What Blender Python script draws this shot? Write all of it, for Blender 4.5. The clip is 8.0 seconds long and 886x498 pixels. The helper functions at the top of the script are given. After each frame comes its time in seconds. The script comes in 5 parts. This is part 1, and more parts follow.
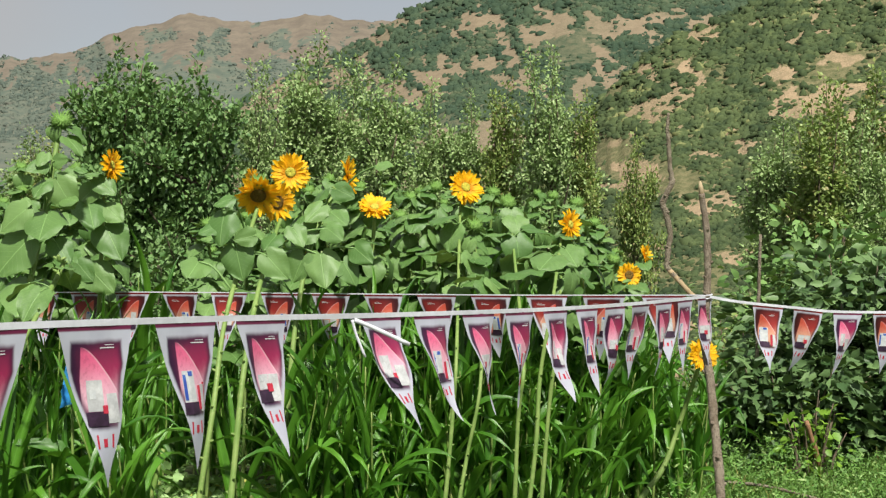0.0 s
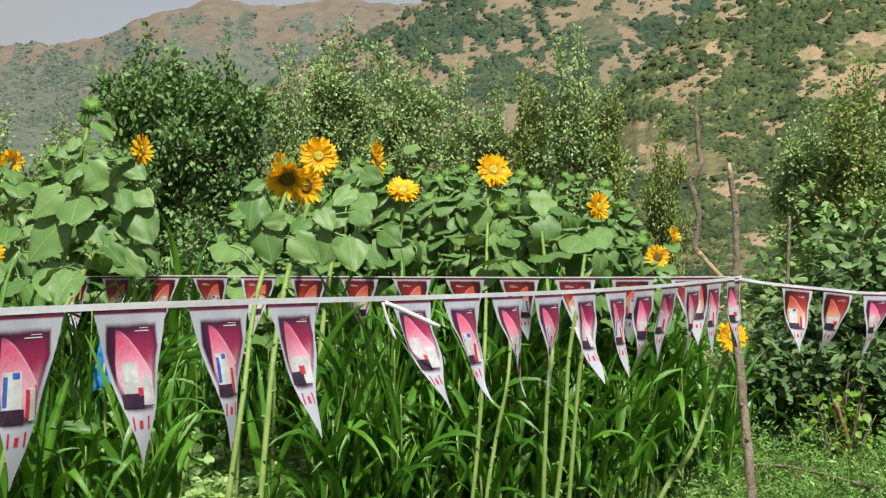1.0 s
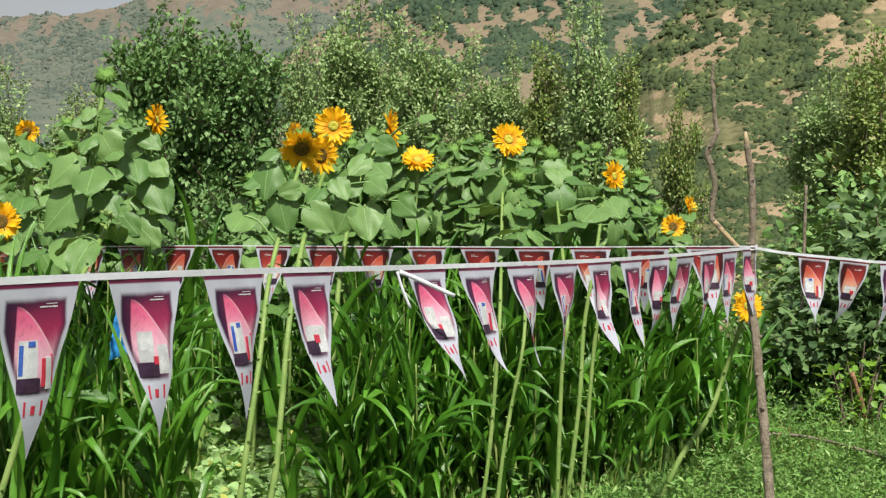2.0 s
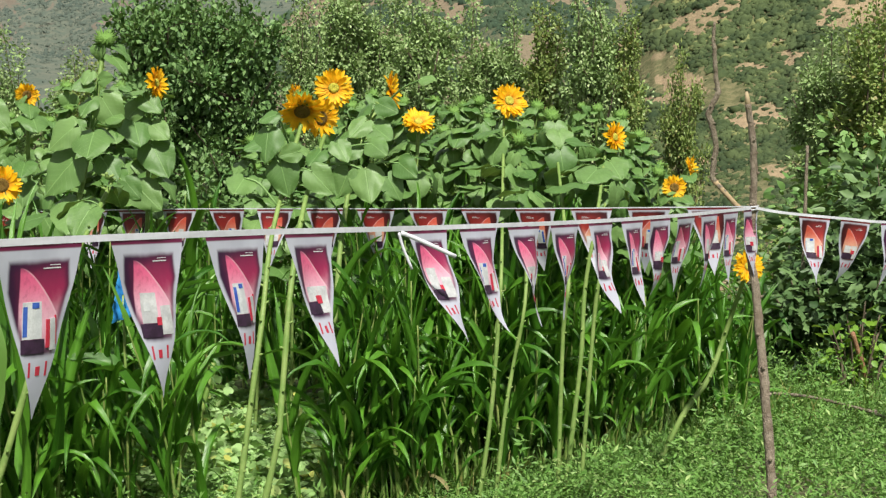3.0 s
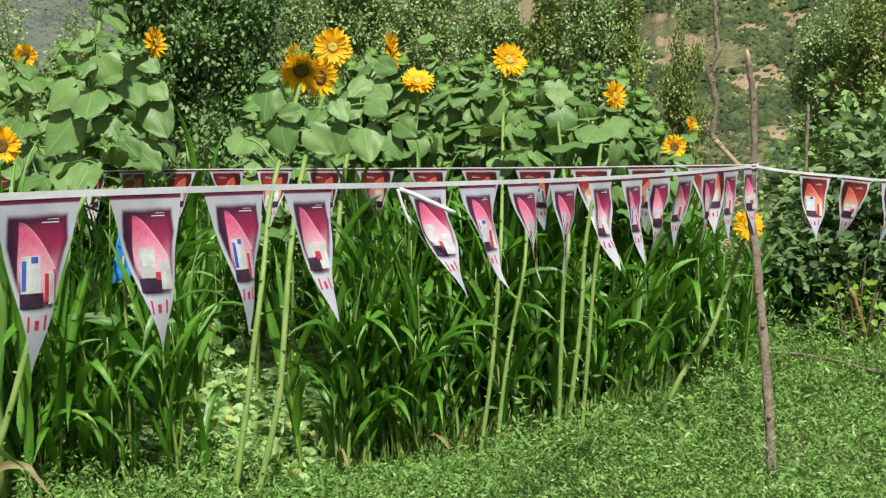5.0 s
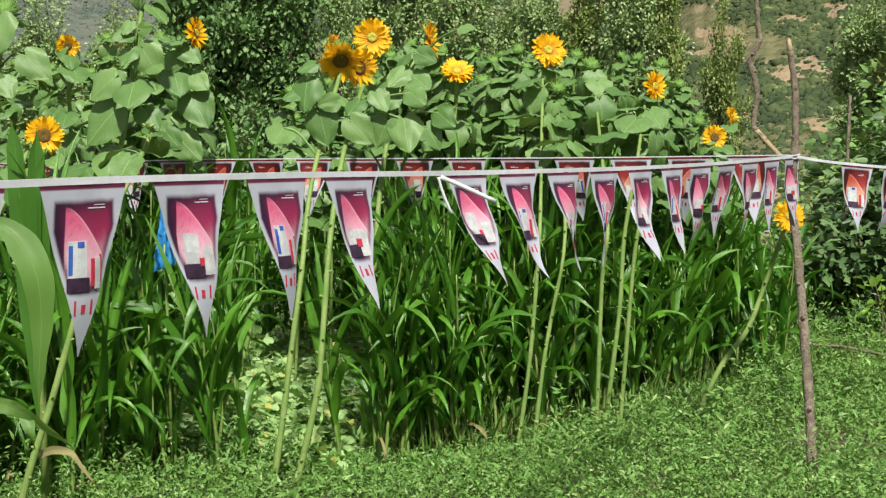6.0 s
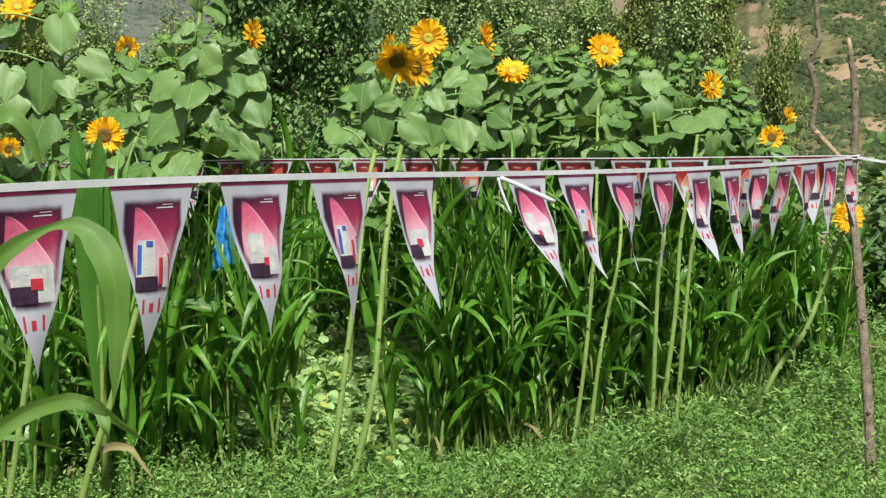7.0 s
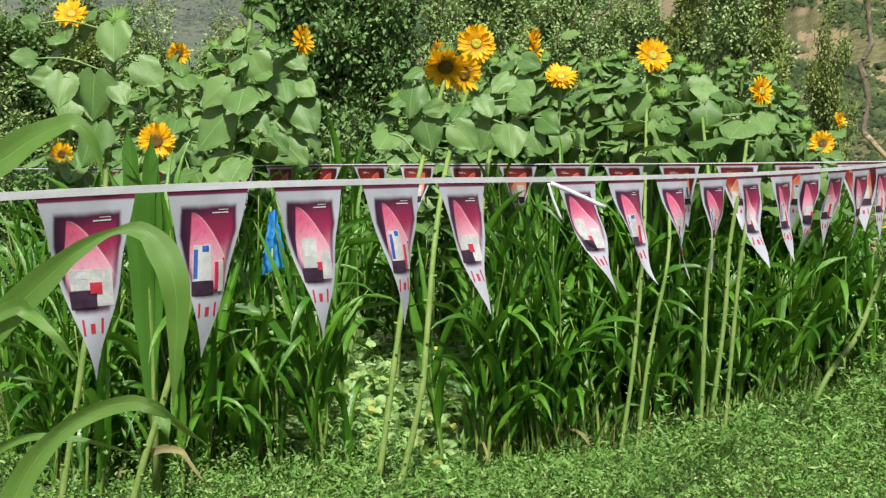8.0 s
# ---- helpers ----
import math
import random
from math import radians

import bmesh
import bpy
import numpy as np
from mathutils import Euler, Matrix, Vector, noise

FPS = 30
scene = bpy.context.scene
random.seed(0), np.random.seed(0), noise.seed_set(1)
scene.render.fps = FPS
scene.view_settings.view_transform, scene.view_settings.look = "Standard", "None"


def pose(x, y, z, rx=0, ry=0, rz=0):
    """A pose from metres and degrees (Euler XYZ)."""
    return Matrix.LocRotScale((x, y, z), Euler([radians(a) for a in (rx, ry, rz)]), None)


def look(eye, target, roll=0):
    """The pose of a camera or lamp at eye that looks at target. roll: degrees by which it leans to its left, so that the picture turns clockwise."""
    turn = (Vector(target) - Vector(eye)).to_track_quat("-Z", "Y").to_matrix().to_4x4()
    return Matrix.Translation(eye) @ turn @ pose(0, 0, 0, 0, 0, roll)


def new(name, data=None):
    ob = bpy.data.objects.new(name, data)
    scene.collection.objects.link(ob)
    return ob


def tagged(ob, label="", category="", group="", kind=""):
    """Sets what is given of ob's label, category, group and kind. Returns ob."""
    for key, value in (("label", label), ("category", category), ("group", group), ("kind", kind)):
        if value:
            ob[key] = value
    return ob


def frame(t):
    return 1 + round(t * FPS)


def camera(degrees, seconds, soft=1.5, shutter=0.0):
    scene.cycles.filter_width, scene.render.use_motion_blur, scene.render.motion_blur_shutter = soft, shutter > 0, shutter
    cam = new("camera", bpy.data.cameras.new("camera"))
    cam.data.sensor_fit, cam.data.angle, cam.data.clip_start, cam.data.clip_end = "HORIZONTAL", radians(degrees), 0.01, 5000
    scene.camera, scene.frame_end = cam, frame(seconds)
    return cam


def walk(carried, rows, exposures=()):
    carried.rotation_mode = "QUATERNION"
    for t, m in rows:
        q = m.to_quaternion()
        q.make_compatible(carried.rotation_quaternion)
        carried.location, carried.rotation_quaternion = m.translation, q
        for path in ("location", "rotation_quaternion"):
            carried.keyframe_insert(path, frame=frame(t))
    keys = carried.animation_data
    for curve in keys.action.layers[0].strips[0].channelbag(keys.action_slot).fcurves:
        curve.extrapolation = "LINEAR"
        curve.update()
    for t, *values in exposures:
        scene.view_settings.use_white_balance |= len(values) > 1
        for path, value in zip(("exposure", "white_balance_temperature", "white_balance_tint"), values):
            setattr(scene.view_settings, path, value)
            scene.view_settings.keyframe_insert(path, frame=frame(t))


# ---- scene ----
cam = camera(37.8, 8.0, 1.3)
PATH = [
    (0, (0.0000, 0.0000, 1.6240), (-0.0000, 5.9974, 1.4460), 0.40),
    (0.5, (-0.0039, -0.0075, 1.6248), (-0.0923, 5.9875, 1.3988), 0.21),
    (1, (-0.0068, -0.0119, 1.6236), (-0.1301, 5.9814, 1.3664), 0.11),
    (1.5, (-0.0068, -0.0108, 1.6226), (-0.1734, 5.9790, 1.3158), 0.12),
    (2, (-0.0059, -0.0065, 1.6206), (-0.1992, 5.9773, 1.2258), 0.02),
    (3.5, (-0.0062, -0.0159, 1.6110), (-0.1994, 5.9469, 0.9727), -0.37),
    (4, (-0.0020, -0.0104, 1.6049), (-0.1901, 5.9462, 0.9098), -0.47),
    (4.5, (0.0002, -0.0114, 1.6029), (-0.1751, 5.9432, 0.8871), -0.47),
    (6, (-0.0095, -0.0232, 1.5919), (-0.3834, 5.9153, 0.8216), -0.45),
    (6.5, (-0.0145, -0.0266, 1.5906), (-0.4992, 5.9034, 0.8163), -0.54),
    (7, (-0.0290, -0.0357, 1.5943), (-0.6365, 5.8837, 0.8250), -0.53),
    (7.5, (-0.0351, -0.0381, 1.5930), (-0.7510, 5.8714, 0.8409), -0.62),
    (8, (-0.0400, -0.0478, 1.5959), (-0.8547, 5.8500, 0.8525), -0.62),
]
walk(cam, [(t, look(eye, target, roll)) for t, eye, target, roll in PATH])

# ---- world and light ----
SUN_EL, SUN_AZ = 55.0, 166.0   # degrees; azimuth clockwise from +y
world = bpy.data.worlds.new("world")
scene.world = world
world.use_nodes = True
wn, wl = world.node_tree.nodes, world.node_tree.links
wn.clear()
w_out = wn.new("ShaderNodeOutputWorld")
w_sky = wn.new("ShaderNodeTexSky")
w_sky.sky_type, w_sky.sun_disc = "NISHITA", False
w_sky.sun_elevation, w_sky.sun_rotation = radians(SUN_EL), radians(SUN_AZ)
w_bg_sky = wn.new("ShaderNodeBackground")
w_bg_sky.inputs["Strength"].default_value = 0.10
w_bg_cloud = wn.new("ShaderNodeBackground")
w_bg_cloud.inputs["Strength"].default_value = 0.56
w_co = wn.new("ShaderNodeTexCoord")
w_no = wn.new("ShaderNodeTexNoise")
w_no.inputs["Scale"].default_value = 2.2
w_no.inputs["Detail"].default_value = 6
w_rc = wn.new("ShaderNodeValToRGB")
w_rc.color_ramp.elements[0].position, w_rc.color_ramp.elements[0].color = 0.3, (0.51, 0.515, 0.525, 1)
w_rc.color_ramp.elements[1].position, w_rc.color_ramp.elements[1].color = 0.7, (0.64, 0.645, 0.655, 1)
w_rf = wn.new("ShaderNodeValToRGB")
w_rf.color_ramp.elements[0].position, w_rf.color_ramp.elements[0].color = 0.30, (0.70, 0.70, 0.70, 1)
w_rf.color_ramp.elements[1].position, w_rf.color_ramp.elements[1].color = 0.50, (0.95, 0.95, 0.95, 1)
w_mix = wn.new("ShaderNodeMixShader")
wl.new(w_co.outputs["Generated"], w_no.inputs["Vector"])
wl.new(w_no.outputs["Fac"], w_rc.inputs["Fac"])
wl.new(w_no.outputs["Fac"], w_rf.inputs["Fac"])
wl.new(w_rc.outputs["Color"], w_bg_cloud.inputs["Color"])
wl.new(w_sky.outputs["Color"], w_bg_sky.inputs["Color"])
wl.new(w_rf.outputs["Color"], w_mix.inputs["Fac"])
wl.new(w_bg_sky.outputs[0], w_mix.inputs[1])
wl.new(w_bg_cloud.outputs[0], w_mix.inputs[2])
wl.new(w_mix.outputs[0], w_out.inputs["Surface"])

sun_data = bpy.data.lights.new("sun", "SUN")
sun_data.energy, sun_data.angle, sun_data.color = 5.0, radians(3.0), (0.965, 0.95, 0.82)
sun = new("sun", sun_data)
_a, _e = radians(SUN_AZ), radians(SUN_EL)
SUN_FROM = Vector((math.sin(_a) * math.cos(_e), math.cos(_a) * math.cos(_e), math.sin(_e)))
sun.matrix_world = look(SUN_FROM * 60, (0, 0, 0))
scene.view_settings.exposure = 0.50


# ---- materials ----
class Nodes:
    """A small builder of node graphs."""

    def __init__(self, name):
        self.mat = bpy.data.materials.new(name)
        self.mat.use_nodes = True
        self.n, self.l = self.mat.node_tree.nodes, self.mat.node_tree.links
        self.n.clear()
        self.out = self.n.new("ShaderNodeOutputMaterial")

    def put(self, socket, v):
        if isinstance(v, bpy.types.NodeSocket):
            self.l.new(v, socket)
        elif isinstance(v, (tuple, list)) and len(v) == 3 and len(socket.default_value) == 4:
            socket.default_value = (*v, 1)
        else:
            socket.default_value = v

    def math(self, op, a, b=0.0, c=0.0, clamp=False):
        m = self.n.new("ShaderNodeMath")
        m.operation, m.use_clamp = op, clamp
        for s, v in zip(m.inputs, (a, b, c)):
            self.put(s, v)
        return m.outputs[0]

    def mix(self, f, a, b, blend="MIX"):
        m = self.n.new("ShaderNodeMix")
        m.data_type, m.blend_type = "RGBA", blend
        self.put(m.inputs[0], f), self.put(m.inputs[6], a), self.put(m.inputs[7], b)
        return m.outputs[2]

    def coords(self, which="Object"):
        return self.n.new("ShaderNodeTexCoord").outputs[which]

    def noise(self, scale, vec=None, detail=4.0, rough=0.55):
        t = self.n.new("ShaderNodeTexNoise")
        t.inputs["Scale"].default_value, t.inputs["Detail"].default_value, t.inputs["Roughness"].default_value = scale, detail, rough
        if vec is not None:
            self.l.new(vec, t.inputs["Vector"])
        return t.outputs["Fac"]

    def steps(self, v, lo, hi):
        m = self.n.new("ShaderNodeMapRange")
        m.interpolation_type = "SMOOTHSTEP"
        self.put(m.inputs[0], v), self.put(m.inputs[1], lo), self.put(m.inputs[2], hi)
        return m.outputs[0]

    def finish(self, color, rough=0.6, bump=None, strength=0.3, dist=0.01, thin=0.0, thin_color=None, spec=0.4, metal=0.0):
        p = self.n.new("ShaderNodeBsdfPrincipled")
        self.put(p.inputs["Base Color"], color), self.put(p.inputs["Roughness"], rough)
        p.inputs["Specular IOR Level"].default_value, p.inputs["Metallic"].default_value = spec, metal
        if bump is not None:
            b = self.n.new("ShaderNodeBump")
            b.inputs["Strength"].default_value, b.inputs["Distance"].default_value = strength, dist
            self.l.new(bump, b.inputs["Height"])
            self.l.new(b.outputs[0], p.inputs["Normal"])
        if thin:
            t = self.n.new("ShaderNodeBsdfTranslucent")
            self.put(t.inputs["Color"], thin_color if thin_color is not None else color)
            m = self.n.new("ShaderNodeMixShader")
            m.inputs[0].default_value = thin
            self.l.new(p.outputs[0], m.inputs[1]), self.l.new(t.outputs[0], m.inputs[2])
            self.l.new(m.outputs[0], self.out.inputs[0])
        else:
            self.l.new(p.outputs[0], self.out.inputs[0])
        return self.mat


def grained(name, a, b, scale, rough=0.7, bump=0.3, dist=0.01, fine=6.0, third=None, where="Object", spec=0.3):
    """A rough surface of two or three colours at two scales."""
    g = Nodes(name)
    co = g.coords(where)
    big, small = g.noise(scale, co, 3), g.noise(scale * fine, co, 5, 0.65)
    col = g.mix(g.steps(big, 0.35, 0.65), a, b)
    if third:
        col = g.mix(g.steps(small, 0.55, 0.72), col, third)
    else:
        col = g.mix(g.math("MULTIPLY", g.steps(small, 0.3, 0.75), 0.35), col, tuple(c * 0.55 for c in a))
    return g.finish(col, rough, small, bump, dist, spec=spec)


def foliage(name, a, b, rough=0.5, thin=0.25, thin_color=None, by="island", veins=0, spec=0.4, third=None, sear=0.0, patch=0.0):
    """Leaves: two greens mixed leaf by leaf, light coming through, side veins along the leaf's own coordinates."""
    g = Nodes(name)
    if by == "island":
        r = g.n.new("ShaderNodeNewGeometry").outputs["Random Per Island"]
    else:
        r = g.n.new("ShaderNodeObjectInfo").outputs["Random"]
    co = g.coords("Object")
    blot = g.noise(9.0, co, 3)
    if patch:       # stands of lighter and darker growth over the slope
        r = g.math("ADD", g.math("MULTIPLY", r, 0.35), g.math("MULTIPLY", g.steps(g.noise(patch, co, 4), 0.36, 0.64), 0.65))
    col = g.mix(r, a, b)
    if third:
        col = g.mix(g.steps(r, 0.86, 0.97), col, third)
    col = g.mix(g.math("MULTIPLY", g.steps(blot, 0.35, 0.75), 0.35), col, tuple(c * 0.6 for c in a))
    bump = blot
    if veins:
        sep = g.n.new("ShaderNodeSeparateXYZ")
        g.l.new(g.coords("UV"), sep.inputs[0])
        u = g.math("ABSOLUTE", g.math("SUBTRACT", sep.outputs[0], 0.5))
        mid = g.math("SUBTRACT", 1.0, g.steps(u, 0.004, 0.014 if veins == 1 else 0.03))
        ph = g.math("SUBTRACT", sep.outputs[1], g.math("MULTIPLY", u, 0.9)) if veins == 1 else u
        wave = g.math("ABSOLUTE", g.math("SINE", g.math("MULTIPLY", ph, 22.0 if veins == 1 else 95.0)))
        side = g.math("SUBTRACT", 1.0, g.steps(wave, 0.0, 0.16 if veins == 1 else 0.5))
        line = g.math("MAXIMUM", mid, g.math("MULTIPLY", side, 0.45 if veins == 1 else 0.18))
        col = g.mix(g.math("MULTIPLY", line, 0.42 if veins == 1 else 0.38), col, tuple(min(1, c * 1.7 + 0.03) for c in b))
        bump = g.math("ADD", g.math("MULTIPLY", line, -0.6), g.math("MULTIPLY", blot, 0.6))
        if sear:
            tip = g.steps(g.math("ADD", sep.outputs[1], g.math("MULTIPLY", g.math("SUBTRACT", g.noise(14.0, co, 3), 0.5), 0.7)), 1.0 - sear, 1.05)
            col = g.mix(tip, col, (0.42, 0.30, 0.10))
    return g.finish(col, rough, bump, 0.35, 0.006, thin=thin, thin_color=thin_color or g.mix(0.5, col, (0.35, 0.5, 0.06)), spec=spec)


M_SUNLEAF = foliage("sunflower_leaf", (0.074, 0.162, 0.038), (0.158, 0.268, 0.082), 0.50, 0.14, by="object", veins=1, spec=0.45)
M_CORNLEAF = foliage("corn_leaf", (0.026, 0.102, 0.007), (0.098, 0.250, 0.022), 0.36, 0.16, (0.18, 0.44, 0.03), by="object", veins=2, spec=0.5)
M_CORNDEEP = foliage("deep_corn_leaf", (0.026, 0.102, 0.007), (0.098, 0.250, 0.022), 0.36, 0.16, (0.18, 0.44, 0.03), veins=2, spec=0.5)
M_VIVIDLEAF = foliage("young_corn_leaf", (0.042, 0.135, 0.014), (0.062, 0.175, 0.020), 0.42, 0.14, by="object", veins=2, spec=0.5)
M_NEARLEAF = foliage("near_corn_leaf", (0.085, 0.195, 0.034), (0.140, 0.260, 0.055), 0.45, 0.30, by="object", veins=2, spec=0.5)
M_DRYLEAF = foliage("dry_leaf", (0.26, 0.22, 0.10), (0.34, 0.30, 0.15), 0.8, 0.25, by="object", veins=2)
M_PEAR = foliage("pear_leaf", (0.190, 0.300, 0.100), (0.370, 0.475, 0.215), 0.50, 0.15, spec=0.3, third=(0.36, 0.43, 0.22))
M_DARKPEAR = foliage("dark_tree_leaf", (0.070, 0.155, 0.042), (0.190, 0.305, 0.110), 0.52, 0.10, spec=0.3)
M_OLIVEPEAR = foliage("olive_tree_leaf", (0.135, 0.210, 0.048), (0.295, 0.365, 0.112), 0.5, 0.12, spec=0.4, third=(0.24, 0.20, 0.07))
M_LEAFY = foliage("pointed_bush_leaf", (0.085, 0.185, 0.045), (0.200, 0.330, 0.105), 0.50, 0.15, spec=0.35)
M_BROADLEAF = foliage("broad_leaf", (0.034, 0.078, 0.025), (0.150, 0.240, 0.092), 0.48, 0.06, spec=0.3)
M_LIGHTLEAF = foliage("bright_shoot_leaf", (0.13, 0.27, 0.03), (0.24, 0.41, 0.05), 0.5, 0.3)
M_WEED = foliage("weed_leaf", (0.098, 0.225, 0.042), (0.200, 0.355, 0.088), 0.55, 0.18, third=(0.33, 0.45, 0.16))
M_GRASS = foliage("grass_blade", (0.075, 0.170, 0.030), (0.150, 0.240, 0.050), 0.55, 0.3, third=(0.32, 0.28, 0.10))
M_SQUASH = foliage("squash_leaf", (0.290, 0.480, 0.165), (0.420, 0.600, 0.260), 0.55, 0.3, third=(0.55, 0.55, 0.14))
M_HILLBUSH = foliage("hill_shrub", (0.030, 0.048, 0.024), (0.096, 0.124, 0.052), 0.85, 0.0, spec=0.1, third=(0.20, 0.21, 0.09), patch=0.22)
# the blue grey of distant haze is put into these two shrub colours
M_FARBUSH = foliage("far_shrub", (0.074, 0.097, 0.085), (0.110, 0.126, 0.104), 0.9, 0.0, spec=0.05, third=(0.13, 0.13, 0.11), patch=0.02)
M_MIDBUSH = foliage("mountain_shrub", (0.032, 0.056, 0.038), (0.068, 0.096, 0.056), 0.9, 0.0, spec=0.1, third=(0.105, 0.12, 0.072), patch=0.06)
M_STEM = grained("green_stem", (0.140, 0.228, 0.056), (0.205, 0.288, 0.085), 14.0, 0.55, 0.4, 0.003, third=(0.27, 0.32, 0.125))
M_CORNSTEM = grained("corn_stem", (0.120, 0.210, 0.042), (0.215, 0.275, 0.080), 9.0, 0.55, 0.3, 0.003, third=(0.34, 0.31, 0.12))
M_BUD = grained("green_bud", (0.095, 0.205, 0.035), (0.165, 0.290, 0.06), 30.0, 0.6, 0.4, 0.003)
M_DISC_Y = grained("yellow_green_disc", (0.40, 0.40, 0.06), (0.62, 0.52, 0.05), 60.0, 0.8, 0.8, 0.004)
M_DISC_B = grained("brown_disc", (0.09, 0.045, 0.012), (0.20, 0.12, 0.02), 60.0, 0.85, 0.9, 0.004, third=(0.40, 0.30, 0.03))
M_BARK = grained("grey_bark", (0.190, 0.145, 0.110), (0.30, 0.245, 0.195), 22.0, 0.88, 1.0, 0.012, third=(0.075, 0.052, 0.04))
M_BRANCHBARK = grained("pale_branch_bark", (0.17, 0.135, 0.10), (0.27, 0.225, 0.175), 26.0, 0.85, 0.9, 0.010, third=(0.085, 0.06, 0.045))
M_TWIG = grained("tree_bark", (0.10, 0.075, 0.055), (0.17, 0.13, 0.095), 12.0, 0.85, 0.6, 0.006)
M_WOODCUT = grained("cut_wood", (0.36, 0.27, 0.17), (0.44, 0.34, 0.22), 30.0, 0.75, 0.3, 0.003)
M_PEELED = grained("peeled_wood", (0.30, 0.215, 0.125), (0.38, 0.28, 0.17), 30.0, 0.75, 0.4, 0.003, third=(0.20, 0.13, 0.08))
M_REDWOOD = grained("reddish_bark", (0.22, 0.105, 0.06), (0.32, 0.17, 0.10), 22.0, 0.8, 0.5, 0.005, third=(0.42, 0.30, 0.18))
M_SOIL = grained("soil", (0.085, 0.085, 0.042), (0.075, 0.115, 0.038), 2.5, 0.95, 0.8, 0.03, third=(0.13, 0.12, 0.065))
M_BLUE = grained("blue_plastic", (0.03, 0.22, 0.55), (0.05, 0.30, 0.66), 12.0, 0.45, 0.2, 0.004)
M_TAPE = grained("white_tape", (0.615, 0.616, 0.690), (0.555, 0.555, 0.630), 6.0, 0.5, 0.15, 0.002)
M_INK_RED = grained("red_ink", (0.40, 0.022, 0.050), (0.47, 0.035, 0.065), 80.0, 0.5, 0.05, 0.001)
M_INK_WHITE = grained("white_ink", (0.46, 0.47, 0.51), (0.56, 0.57, 0.60), 60.0, 0.5, 0.05, 0.001)
M_INK_GREY = grained("pale_grey_ink", (0.40, 0.40, 0.43), (0.54, 0.54, 0.57), 40.0, 0.5, 0.05, 0.001)
M_INK_BLUE = grained("blue_ink", (0.03, 0.07, 0.36), (0.05, 0.12, 0.45), 60.0, 0.5, 0.05, 0.001)
M_INK_DARK = grained("dark_ink", (0.022, 0.010, 0.025), (0.045, 0.02, 0.05), 60.0, 0.5, 0.05, 0.001)


def petal_mat():
    g = Nodes("sunflower_petal")
    sep = g.n.new("ShaderNodeSeparateXYZ")
    g.l.new(g.coords("UV"), sep.inputs[0])
    r = g.n.new("ShaderNodeObjectInfo").outputs["Random"]
    col = g.mix(g.steps(sep.outputs[1], 0.0, 0.55), (0.64, 0.23, 0.002), (0.92, 0.52, 0.006))
    col = g.mix(g.math("MULTIPLY", r, 0.45), col, (0.93, 0.60, 0.014))
    ridge = g.math("SINE", g.math("MULTIPLY", sep.outputs[0], 40.0))
    return g.finish(col, 0.55, ridge, 0.25, 0.002, thin=0.3, thin_color=(0.9, 0.5, 0.02))


M_PETAL = petal_mat()


